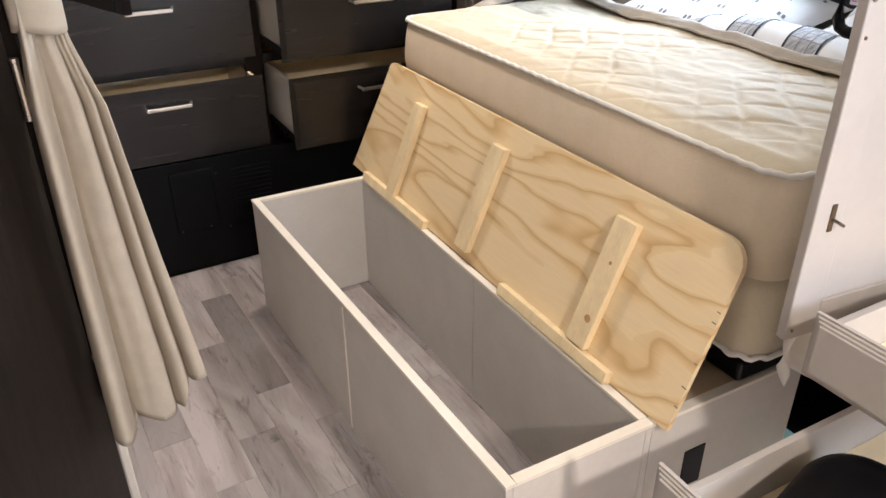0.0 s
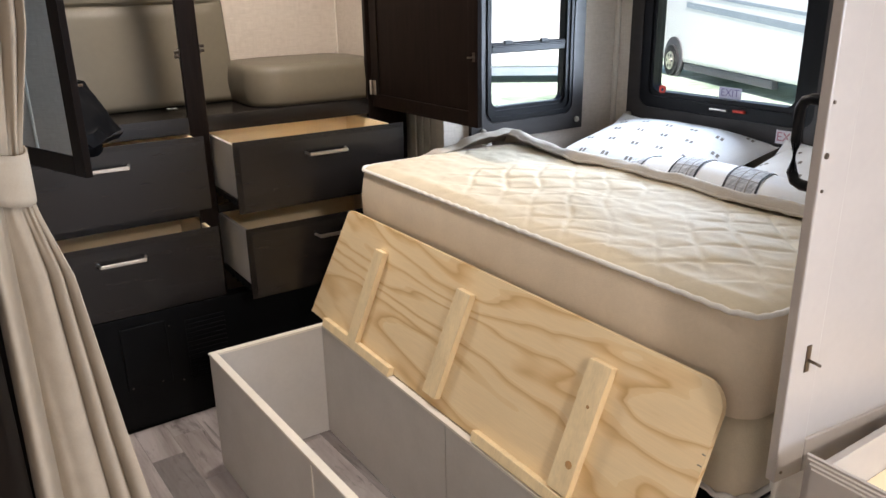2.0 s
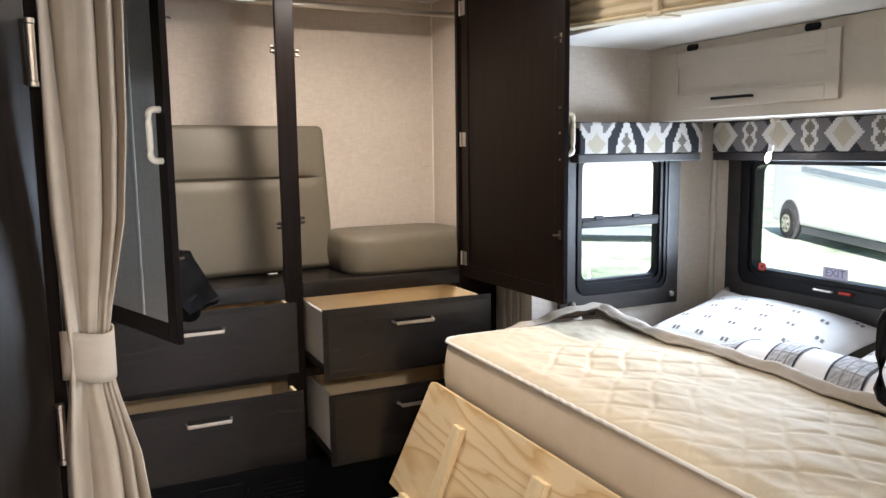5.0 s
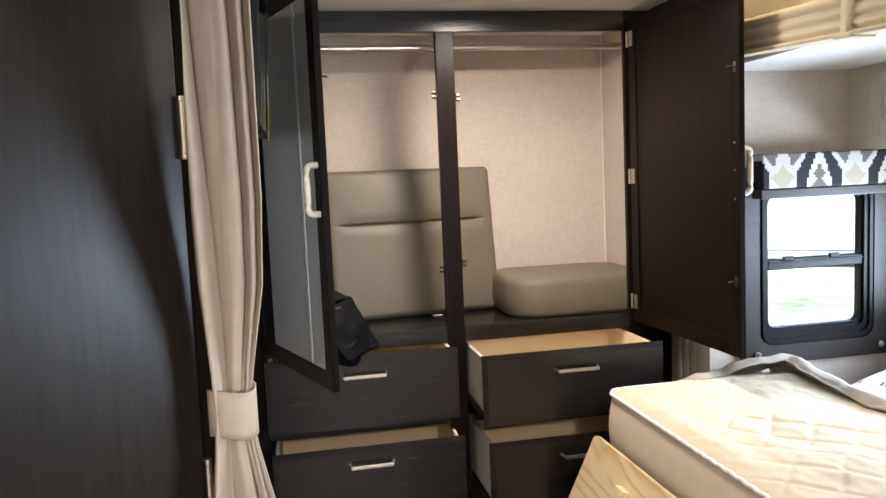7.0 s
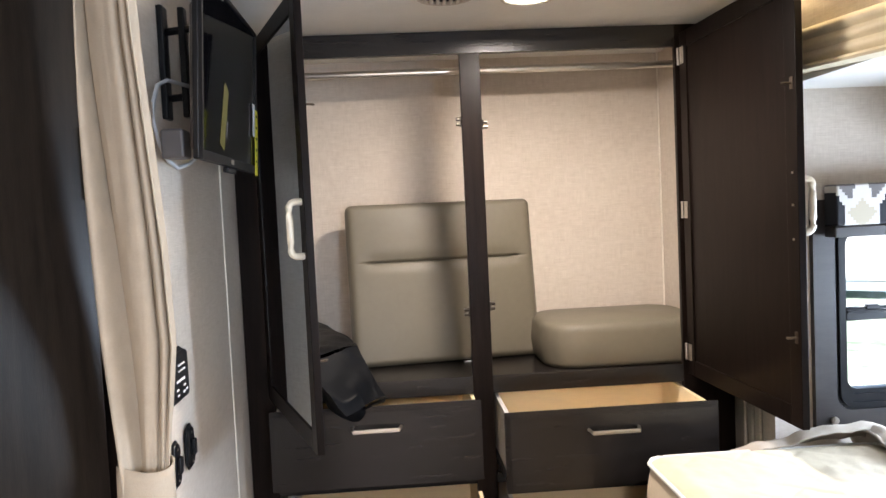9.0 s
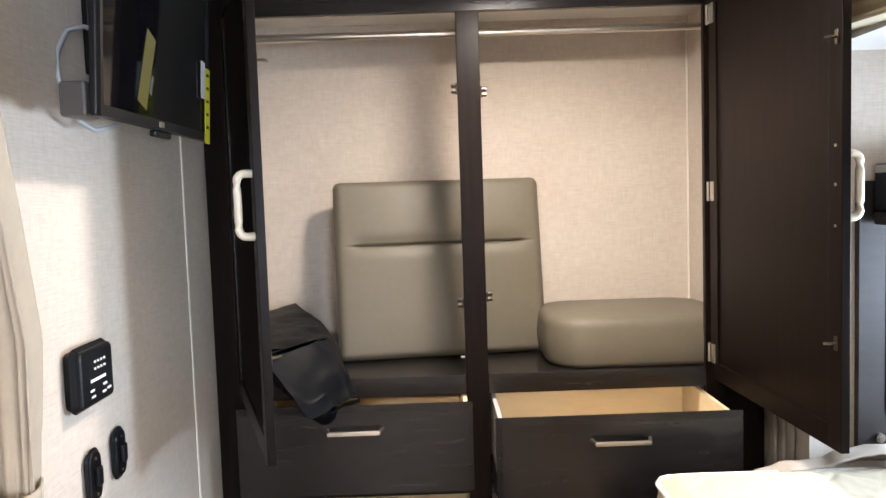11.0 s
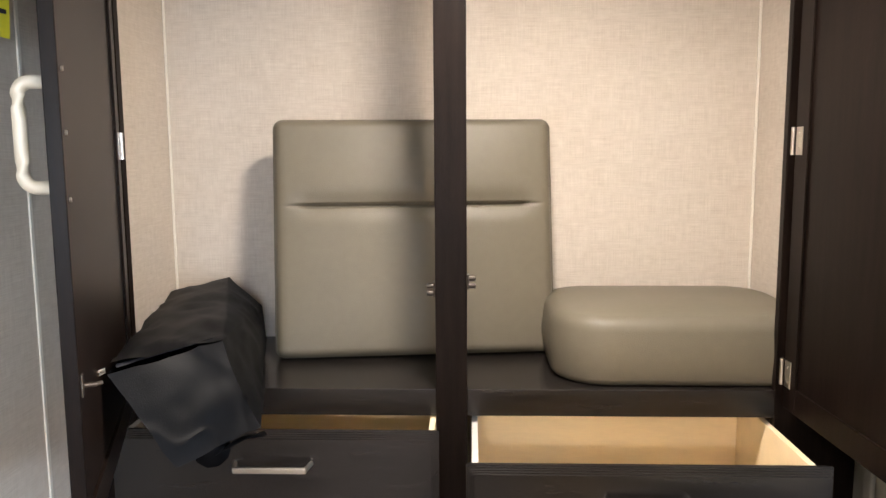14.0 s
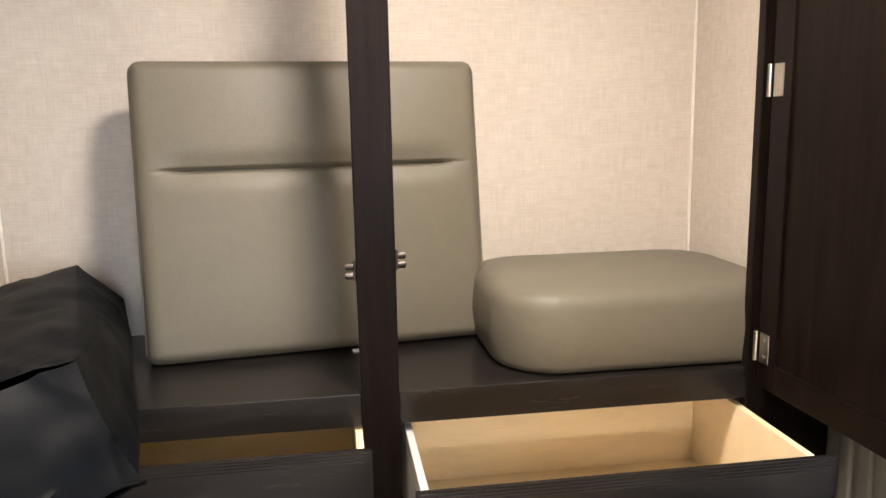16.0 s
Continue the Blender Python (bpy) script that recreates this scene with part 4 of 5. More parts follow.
# plywood lid with its battens
PLY = pose(1.004, 0, 0.402, 0, 16, 0)
t = thing("plywood_lid", (1.05, 1.6, 0.4), "pine plywood lid with battens propped against the mattress", "lid")
bm = bmesh.new()
shape = [(2.375, 0.0), (0.835, 0.0)]
for i in range(7):
    a = i / 6 * math.pi / 2
    shape.append((0.815 + 0.05 - 0.05 * math.cos(a), 0.395 - 0.05 + 0.05 * math.sin(a)))
for i in range(7):
    a = i / 6 * math.pi / 2
    shape.append((2.262 - 0.03 + 0.03 * math.sin(a), 0.388 - 0.03 + 0.03 * math.cos(a)))
lo = [bm.verts.new(PLY @ Vector((0.0, y, z))) for y, z in shape]
hi = [bm.verts.new(PLY @ Vector((0.012, y, z))) for y, z in shape]
bm.faces.new(lo), bm.faces.new(hi[::-1])
for i in range(len(lo)):
    bm.faces.new((lo[i], lo[(i + 1) % len(lo)], hi[(i + 1) % len(lo)], hi[i]))
part("board", bm, M_PINE, t)
for yb, yt, z0, z1, w in ((2.052, 1.996, 0.018, 0.318, 0.052), (1.617, 1.567, 0.028, 0.330, 0.060)):
    lean = Matrix(((1, 0, 0, 0), (0, 1, (yt - yb) / (z1 - z0), yb), (0, 0, 1, 0), (0, 0, 0, 1)))
    part("batten", box((-0.021, -w / 2, z0), (-0.001, w / 2, z1), 0.002, m=PLY @ lean), M_STICK, t, "pale pine batten")
lean = Matrix(((1, 0, 0, 0), (0, 1, -0.10, 1.118), (0, 0, 1, 0), (0, 0, 0, 1)))
part("batten", box((-0.020, -0.031, 0.030), (-0.001, 0.031, 0.332), 0.002, m=PLY @ lean), M_STICK, t, "knotty pine batten")
for y, z, r in ((1.098, 0.100, 0.009), (1.088, 0.235, 0.004)):
    part("knot", disc(PLY @ Vector((-0.0205, y, z)), PLY.to_3x3() @ Vector((1, 0, 0)), r, 0.001, 16), material("pine knot", (0.42, 0.24, 0.10), 0.5, vary=0.3, scale=40), t, "brown pine knot")
for y0, y1, z in ((1.815, 2.246, 0.004), (1.000, 1.413, 0.010)):
    part("ledge_strip", box((-0.021, y0, z - 0.012), (-0.001, y1, z + 0.016), 0.002, m=PLY), M_STICK, t, "pale pine ledge strip")
for z, w in ((0.055, 0.004), (0.098, 0.007), (0.152, 0.003), (0.240, 0.005), (0.262, 0.003)):
    part("splinter", box((-0.0012, 0.832 - z * 0.04, z), (0.0, 0.836 + w - z * 0.04, z + 0.002), m=PLY), M_TICK, t)


# ---- curtain and dark door ----
def curtain_point(u, v):
    hem = float(np.interp(u, (0, 0.22, 0.27, 0.5, 0.74, 0.80, 1.0), (0.270, 0.262, 0.318, 0.298, 0.330, 0.395, 0.420)))
    z = 2.10 - v * (2.10 - hem)
    zs = (0.2, 0.45, 0.7, 1.0, 1.10, 1.17, 1.25, 1.40, 1.55, 1.83, 2.1)
    left = float(np.interp(z, zs, (0.078, 0.080, 0.083, 0.086, 0.096, 0.101, 0.098, 0.092, 0.093, 0.095, 0.096)))
    right = float(np.interp(z, zs, (0.285, 0.264, 0.232, 0.200, 0.172, 0.160, 0.172, 0.199, 0.209, 0.214, 0.216)))
    y_left = float(np.interp(z, zs, (1.50, 1.50, 1.50, 1.505, 1.506, 1.506, 1.508, 1.505, 1.495, 1.470, 1.46)))
    y_right = float(np.interp(z, zs, (1.43, 1.44, 1.455, 1.475, 1.515, 1.53, 1.515, 1.480, 1.430, 1.345, 1.315)))
    pinch = math.exp(-((z - 1.165) / 0.13) ** 2)
    above = max(0.0, z - 1.17)
    q = u + 0.085 * math.sin(u * 7.4 + 0.5) + 0.04 * math.sin(z * 2.1 + 1.2) + 0.30 * above * (1 - u)
    ph = (q + 0.12) * 3.3 * math.pi
    ridge = (0.5 + 0.5 * math.cos(2 * ph)) ** 0.55 - 0.6 + 0.34 * math.sin(0.5 * ph + 0.8) + 0.10 * noise.noise((u * 7, z * 1.2, 6))
    crease = 0.16 * math.sin(4.2 * ph + z * 3) * (0.1 + 0.9 * pinch)
    deep = (0.050 - 0.026 * pinch) * (0.95 + 0.40 * math.sin(q * 8 + 1.0))
    half = (right - left) / 2
    x = left + (right - left) * u + 0.06 * half * math.sin(2 * ph + 0.6)
    return (x, y_left + (y_right - y_left) * u - deep * (ridge + crease) + 0.003 * noise.noise((u * 9, z * 5, 1)), z)


t = thing("curtain", (0.14, 1.54, 0.25), "beige cloth curtain gathered by a matching tieback", "curtain")
part("cloth", sheet(curtain_point, 150, 110, 0.002), M_CURTAIN, t, "beige velvety cloth", smooth=True)


def tie_point(u, v):
    a = u * math.tau
    z = 1.125 + v * 0.085
    return (0.129 + 0.043 * math.cos(a), 1.516 + 0.036 * math.sin(a) - 0.004 * math.sin(v * math.pi), z + 0.005 * math.sin(a * 2))


part("tieback", sheet(tie_point, 40, 6, 0.003), M_CURTAIN, t, "cloth tieback band", smooth=True)
part("track", box((0.06, 1.36, 2.100), (0.24, 1.38, CEIL - 0.001), 0.002), M_TRIM, t, "cream curtain track")

t = thing("panel_door", (0.071, 1.553, 0.02), "dark espresso door standing open beside the curtain", "door")
DM = pose(0.062, 1.536, 0, 0, 0, -124)
leaf = part("leaf", box((0.006, -0.016, 0.02), (0.66, 0.016, 2.06), 0.003, m=DM), M_DOOR, t)
for z in (1.673, 1.03, 0.42):
    hb = tube([DM @ Vector((0.006, 0.024, z - 0.045)), DM @ Vector((0.006, 0.024, z + 0.045))], 0.0065, 10)
    for dz in (-0.050, 0.050):
        disc(DM @ Vector((0.006, 0.024, z + dz)), (0, 0, 1), 0.0075, 0.008, 10, hb)
    part("hinge", hb, M_STEEL, leaf, "nickel butt hinge")


part("hinge_post", box((LEFT + 0.004, 1.546, 0.25), (0.0905, 1.560, 2.06), 0.002), M_DARK, t, "dark hinge post")


# ---- white cabinet ----
cab = thing("white_cabinet", (1.6, 0.35, 0), "white painted bedside cabinet with its door and drawers open", "cabinet")
part("carcass", box((1.475, 0.06, 0.102), (HEAD - 0.02, 0.625, SLIDE_TOP - 0.003), 0.002), M_WHITE, cab)
h, f = Vector((1.472, 0.640)), Vector((1.052, 0.684))
al = (f - h).normalized()
WM = Matrix(((al.x, -al.y, 0, h.x), (al.y, al.x, 0, h.y), (0, 0, 1, 0), (0, 0, 0, 1)))
ww, z0, z1, s = (f - h).length, 0.695, 1.80, 0.062
door = part("door", box((s, -0.004, z0 + s), (ww - s, 0.004, z1 - s), m=WM), M_WHITE, cab, "white framed door standing open")
for name, a, b in (("stile", (0, -0.009, z0), (s, 0.009, z1)), ("stile", (ww - s, -0.009, z0), (ww, 0.009, z1)), ("rail", (s + 0.0005, -0.009, z0), (ww - s - 0.0005, 0.009, z0 + s)), ("rail", (s + 0.0005, -0.009, z1 - s), (ww - s - 0.0005, 0.009, z1))):
    part(name, box(a, b, 0.0025, m=WM), M_WHITE, door)
pts = [(ww - 0.030, -0.008, 1.292), (ww - 0.030, -0.040, 1.292), (ww - 0.030, -0.052, 1.288), (ww - 0.030, -0.058, 1.276), (ww - 0.030, -0.058, 1.230), (ww - 0.030, -0.058, 1.184), (ww - 0.030, -0.052, 1.172), (ww - 0.030, -0.040, 1.168), (ww - 0.030, -0.008, 1.168)]
part("handle", tube([WM @ Vector(p) for p in pts], 0.0080, 10), M_BLACK, door, "matt black D-shaped handle", smooth=True)
sb = tube([WM @ Vector((ww - 0.035, 0.009, 0.905)), WM @ Vector((ww - 0.035, 0.024, 0.905)), WM @ Vector((ww - 0.043, 0.026, 0.900))], 0.0025, 8)
box((ww - 0.040, 0.0085, 0.885), (ww - 0.030, 0.011, 0.930), 0.001, m=WM, bm=sb)
part("strike", sb, M_BRONZE, door, "bronze catch strike")
for z, x in ((0.712, 0.012), (1.222, 0.008), (1.295, 0.008), (1.172, 0.009)):
    part("screw", disc(WM @ Vector((ww - x, 0.0095, z)), (al.y, -al.x, 0), 0.0045 if 1.2 < z < 1.25 else 0.0026, 0.002, 10), M_BRONZE, door)


def white_drawer(xf, y0, y1, zb, zt, fb, ft):
    """A white-fronted drawer that faces -x."""
    front = moulded(0, xf + 0.016, xf, (y0 - 0.012, fb), (y1 + 0.012, ft), 3, 0.005)
    fr = part("drawer", front, M_WHITE, cab, "white moulded drawer front")
    part("side_panel", box((xf + 0.017, y1 - 0.012, zb), (1.473, y1, zt), 0.001), M_WHITE, fr)
    part("side_panel", box((xf + 0.017, y0, zb), (1.473, y0 + 0.012, zt), 0.001), M_BIRCH, fr, "birch drawer side")
    part("inner_front", box((xf + 0.017, y0 + 0.013, zb), (xf + 0.028, y1 - 0.013, zt), 0.001), M_BIRCH, fr)
    part("back_panel", box((1.461, y0 + 0.013, zb), (1.473, y1 - 0.013, zt), 0.001), M_BIRCH, fr)
    part("bottom", box((xf + 0.029, y0 + 0.013, zb), (1.460, y1 - 0.013, zb + 0.008)), M_BIRCH, fr)


white_drawer(0.752, 0.16, 0.618, 0.440, 0.546, 0.415, 0.610)
white_drawer(1.016, 0.16, 0.606, 0.690, 0.775, 0.682, 0.792)
t = thing("black_pouch", (1.0, 0.45, 0.45), "soft black pouch lying in the open drawer", "pouch")
part("body", pad(0.30, 0.24, 0.115, 0.09, 0.05, 0.02, pose(0.99, 0.44, 0.449, 0, 0, 15)), M_BAG, t, smooth=True)
t = thing("cloth_bundle", (1.22, 0.74, 0.5), "crumpled white cloth tucked beside the mattress", "cloth")
part("cloth", sheet(lambda u, v: (1.14 + 0.20 * u + 0.012 * math.sin(v * 9), 0.715 + 0.030 * math.sin(u * math.tau * 1.5) * (0.4 + v), 0.70 - 0.16 * v + 0.01 * math.sin(u * 11)), 24, 16, 0.003), M_PIPING, t, smooth=True)


# ---- windows ----
def pane(axis, at, u0, v0, u1, v1, parent):
    a, b = [u0, v0], [u1, v1]
    a.insert(axis, at), b.insert(axis, at + 0.004)
    ob = part("pane", box(a, b), M_GLASS, parent, "clear glass pane")
    ob.visible_shadow = False


def bolt(axis, at, u, v, parent):
    p = [u, v]
    p.insert(axis, at)
    d = [0, 0]
    d.insert(axis, 1)
    b = disc(p, d, 0.011, 0.008, 16)
    disc([c - e * 0.005 for c, e in zip(p, d)], d, 0.006, 0.006, 12, b)
    part("bolt", b, M_STEEL, parent, "clear capped bolt")


w1 = thing("window_1", (1.97, SIDE, 0.9), "side window with dark trim, black frame and sliding lower pane", "window", kind="structure")
y = SIDE - 0.020
part("trim_board", ring(1, y, 0.019, (1.690, 0.900, 2.242, 1.56, 0.004), (1.753, 0.963, 2.186, 1.49, 0.045)), M_WINFRAME, w1, "dark brown trim board")
part("frame", ring(1, y + 0.004, 0.040, (1.754, 0.964, 2.185, 1.489, 0.045), (1.784, 1.006, 2.150, 1.467, 0.030)), M_BLACK, w1, "black aluminium frame")
part("frame_lip", ring(1, y + 0.014, 0.032, (1.781, 1.003, 2.153, 1.470, 0.032), (1.792, 1.018, 2.146, 1.460, 0.030)), M_BLACK, w1)
part("frame_bead", ring(1, y - 0.003, 0.008, (1.762, 0.972, 2.177, 1.481, 0.040), (1.772, 0.984, 2.166, 1.474, 0.036)), M_BLACK, w1)
part("mid_rail", box((1.788, y + 0.010, 1.214), (2.150, y + 0.036, 1.252), 0.004), M_BLACK, w1, "black meeting rail")
part("rail_lip", box((1.790, y + 0.004, 1.236), (2.148, y + 0.012, 1.244), 0.002), M_BLACK, w1)
for x in (1.845, 2.02):
    part("latch", box((x, y + 0.002, 1.246), (x + 0.035, y + 0.016, 1.260), 0.002), M_BLACK, w1)
pane(1, y + 0.040, 1.793, 1.253, 2.145, 1.459, w1)
pane(1, y + 0.030, 1.793, 1.019, 2.145, 1.213, w1)
for x in (1.742, 2.210):
    bolt(1, y - 0.004, x, 0.936, w1)

w2 = thing("window_2", (HEAD, 1.87, 0.88), "exit window with dark trim, black frame and red handle", "window", kind="structure")
x = HEAD - 0.020
part("trim_board", ring(0, x, 0.019, (1.405, 0.905, 2.308, 1.56, 0.004), (1.500, 0.985, 2.245, 1.49, 0.05)), M_WINFRAME, w2, "dark brown trim board")
part("frame", ring(0, x + 0.004, 0.045, (1.501, 0.986, 2.244, 1.489, 0.05), (1.560, 1.030, 2.204, 1.455, 0.035)), M_BLACK, w2, "black aluminium frame")
part("frame_lip", ring(0, x + 0.014, 0.050, (1.557, 1.027, 2.207, 1.458, 0.037), (1.580, 1.048, 2.190, 1.440, 0.032)), M_BLACK, w2)
pane(0, x + 0.040, 1.575, 1.040, 2.196, 1.448, w2)
bolt(0, x - 0.004, 2.290, 0.946, w2)
bolt(0, x - 0.004, 1.430, 0.94, w2)
part("release_handle", box((x - 0.010, 1.752, 1.010), (x + 0.003, 1.800, 1.020), 0.003), M_RED, w2, "red release lever")
part("release_handle", box((x - 0.010, 1.825, 1.008), (x + 0.003, 1.900, 1.016), 0.003), M_STEEL, w2, "bright lever arm")
part("clip", ring(0, x - 0.002, 0.005, (2.112, 1.046, 2.142, 1.075, 0.010), (2.120, 1.053, 2.134, 1.066, 0.005)), M_RED, w2, "red plastic clip")


def sign(text, origin, size, depth_axis_x, parent, bar, mat_text):
    """Lettering that faces -x on a pale sticker."""
    (y1, z0), (w, h) = origin, size
    part("sticker", box((depth_axis_x, y1 - w, z0), (depth_axis_x + 0.0012, y1, z0 + h)), bar, parent, "pale exit sticker")
    cu = bpy.data.curves.new("lettering", "FONT")
    cu.body, cu.size, cu.align_x, cu.align_y = text, h * 0.95, "CENTER", "CENTER"
    tmp = bpy.data.objects.new("tmp", cu)
    scene.collection.objects.link(tmp)
    me = bpy.data.meshes.new_from_object(tmp.evaluated_get(bpy.context.evaluated_depsgraph_get()))
    bpy.data.objects.remove(tmp)
    me.materials.clear()
    me.materials.append(mat_text)
    m = Matrix.Translation((depth_axis_x - 0.0008, y1 - w / 2, z0 + h / 2)) @ Matrix(((0, 0, -1, 0), (-1, 0, 0, 0), (0, 1, 0, 0), (0, 0, 0, 1)))
    me.transform(m)
    ob = new("lettering", me)
    ob.parent = parent
    if parent.type == "EMPTY":
        ob.matrix_parent_inverse = Matrix.Translation(-parent.location)


M_STICK_T = material("translucent sticker", (0.50, 0.49, 0.60), 0.5, vary=0.04)
M_STICK_W = material("white exit sticker", (0.70, 0.66, 0.68), 0.5, vary=0.04)
M_LETTER = material("violet grey lettering", (0.16, 0.13, 0.28), 0.5, vary=0.05)
M_LETTER_R = material("red lettering", (0.50, 0.20, 0.24), 0.5, vary=0.05)
sign("EXIT", (1.893, 1.050), (0.095, 0.040), HEAD + 0.012, w2, M_STICK_T, M_LETTER)
sign("EXIT", (1.622, 0.928), (0.095, 0.046), HEAD - 0.024, w2, M_STICK_W, M_LETTER_R)


def blind(name, lo, hi, mat, label):
    t = thing(name, lo, label, "window valance", "window valances")
    part("cassette", box(lo, hi, 0.006, 3), mat, t, "woven diamond pattern cloth")
    return t


v1 = blind("window_valance", (1.722, SIDE - 0.085, 1.488), (2.290, SIDE - 0.022, 1.600), M_OVAL1, "black and sand ikat print valance above the side window")
part("bottom_bar", box((1.718, SIDE - 0.082, 1.456), (2.284, SIDE - 0.030, 1.487), 0.004), M_WINFRAME, v1, "dark bottom bar")
v2 = blind("window_valance", (HEAD - 0.085, 1.30, 1.488), (HEAD - 0.022, SIDE - 0.066, 1.600), M_OVAL2, "grey and sand ikat print valance above the exit window")
part("bottom_bar", box((HEAD - 0.082, 1.30, 1.456), (HEAD - 0.030, SIDE - 0.068, 1.487), 0.004), M_WINFRAME, v2, "dark bottom bar")

# overhead cabinet
ov = thing("overhead_cabinet", (2.27, 1.65, 1.6), "cream overhead cabinet with a raised panel door and black pull", "cabinet")
part("carcass", box((2.097, 0.70, 1.602), (HEAD - 0.001, SIDE - 0.001, SLIDE_TOP - 0.002), 0.002), M_TRIM, ov)
oy0, oy1, oz0, oz1, xf = 1.590, 2.290, 1.640, 1.838, 2.084
s = 0.045
door = part("door", box((xf + 0.006, oy0 + s, oz0 + s), (2.096, oy1 - s, oz1 - s), 0.001), M_TRIM, ov, "cream raised panel door")
for name, a, b in (("stile", (xf, oy0, oz0), (2.096, oy0 + s, oz1)), ("stile", (xf, oy1 - s, oz0), (2.096, oy1, oz1)), ("rail", (xf, oy0 + s + 0.0005, oz0), (2.096, oy1 - s - 0.0005, oz0 + s)), ("rail", (xf, oy0 + s + 0.0005, oz1 - s), (2.096, oy1 - s - 0.0005, oz1))):
    part(name, box(a, b, 0.002), M_TRIM, door)
part("panel_bead", ring(0, xf + 0.001, 0.006, (oy0 + s, oz0 + s, oy1 - s, oz1 - s, 0.001), (oy0 + s + 0.010, oz0 + s + 0.010, oy1 - s - 0.010, oz1 - s - 0.010, 0.001)), M_TRIM, door)
hb = box((xf - 0.024, 1.888, 1.663), (xf - 0.016, 2.052, 1.673), 0.002)
for yy in (1.895, 2.045):
    box((xf - 0.020, yy - 0.004, 1.664), (xf, yy + 0.004, 1.672), 0.001, bm=hb)
part("handle", hb, M_BLACK, door, "black bar pull")
for yy in (2.176, 1.691):
    part("oval_vent", pad(0.046, 0.010, 0.005, 0.0048, 0.002, m=Matrix.Translation((2.096, yy, 1.852)) @ Matrix(((0, 0, -1, 0), (1, 0, 0, 0), (0, 1, 0, 0), (0, 0, 0, 1)))), M_BLACK, ov, "black oval button")
t = thing("pendant_bulb", (2.26, 1.965, 1.6), "small lit bulb hanging on a cord under the overhead cabinet", "lamp")
part("cap", disc((2.26, 1.955, 1.594), (0, 0, 1), 0.018, 0.012, 16), M_TRIM, t)
part("cord", tube([(2.26, 1.955, 1.59), (2.262, 1.958, 1.56), (2.258, 1.968, 1.53), (2.26, 1.966, 1.508)], 0.002, 6), M_TRIM, t)
part("socket", tube([(2.26, 1.966, 1.512), (2.257, 1.970, 1.488)], 0.0085, 12), M_PAPER, t, "pale lamp socket", smooth=False)
bm = bmesh.new()
bmesh.ops.create_uvsphere(bm, u_segments=20, v_segments=12, radius=1.0, matrix=Matrix.Translation((2.254, 1.974, 1.470)) @ pose(0, 0, 0, 12, 8, 0) @ Matrix.Diagonal((0.0095, 0.0095, 0.020, 1)))
part("bulb", bm, M_BULB, t, "lit glass bulb", smooth=True)

# padded fascia over the slide-out opening, with its light strip
profile = []
for i in range(41):
    k = i / 40
    profile.append((-0.045 - 0.010 * abs(math.sin(k * math.pi * 3)), 0.002 + 0.088 * k))
profile = [(0.0, -0.012), (-0.062, -0.012), (-0.066, -0.006), (-0.062, 0.0)] + profile + [(0.0, 0.090)]
FM = Matrix.Translation((OPEN - 0.0, 2.40, 1.908)) @ pose(0, 0, 0, 0, 0, -90) @ pose(0, 0, 0, 0, 3.4, 0)
t = thing("fascia", (1.57, 1.6, 1.85), "cream padded ribbed fascia above the slide-out", "fascia")
part("pad", extrude(profile, FM, 2.0), M_FASCIA, t, smooth=False)
for d in (0.68, 1.33):
    c = box((d - 0.012, -0.068, -0.016), (d + 0.012, 0.0, 0.092), 0.004, 2, m=FM)
    box((d - 0.030, -0.072, -0.018), (d + 0.030, 0.0, -0.004), 0.005, 2, m=FM, bm=c)
    part("clip", c, M_FASCIA, t, "cream joint clip")
part("light_strip", box((OPEN - 0.030, 0.7, 2.100), (OPEN - 0.004, 2.38, 2.112)), M_LED, t, "lit warm light strip")

# ---- television, controls, ceiling fittings ----
tv = thing("television", (0.19, 1.95, 1.69), "small black television on a wall arm with a yellow label and its painted reflection", "television")
TM = pose(0.200, 1.953, 1.690, 0, 3, 0)
part("body", box((-0.016, -0.262, 0.0), (-0.004, 0.262, 0.335), 0.003, 2, m=TM), M_BLACK, tv)
part("back_shell", box((-0.038, -0.20, 0.02), (-0.0165, 0.20, 0.29), 0.008, 2, m=TM), M_TAUPE, tv, "grey plastic back shell")
part("screen", box((-0.0038, -0.252, 0.018), (-0.0015, 0.252, 0.327), m=TM), M_SCREEN, tv, "glossy black screen")
part("bezel", ring(0, -0.004, 0.006, (-0.262, 0.0, 0.262, 0.335, 0.004), (-0.253, 0.017, 0.253, 0.328, 0.003)), M_BLACK, tv).data.transform(TM)
part("label", box((0.0022, 0.232, -0.006), (0.0030, 0.264, 0.150), m=TM), M_YELLOW, tv, "yellow and black label")
part("label", box((0.0022, 0.205, 0.085), (0.0030, 0.2315, 0.160), m=TM), M_PAPER, tv, "white label film")
# a label's reflection in the glossy screen, painted as a flat patch with a bar
part("label", box((-0.0012, -0.070, 0.018), (-0.0006, -0.030, 0.150), m=TM @ pose(0, -0.06, 0.0, -20, 0, 0)), M_LABEL_REFL, tv, "reflection of a yellow label painted on the screen")
part("print_bar", box((-0.0004, -0.030, 0.05), (0.0002, -0.019, 0.085), m=TM @ pose(0, -0.06, 0.0, -20, 0, 0)), M_INK_SHADE, tv)
for k in range(5):
    part("print_bar", box((0.0031, 0.240, 0.025 + 0.027 * k), (0.0035, 0.256, 0.031 + 0.027 * k), m=TM), M_INK_SHADE, tv)
part("sensor", box((-0.016, -0.03, -0.012), (-0.004, 0.05, -0.0005), 0.003, m=TM), M_BLACK, tv)
part("badge", box((-0.0012, -0.03, 0.004), (0.0028, -0.005, 0.014), 0.001, m=TM), M_STEEL, tv)
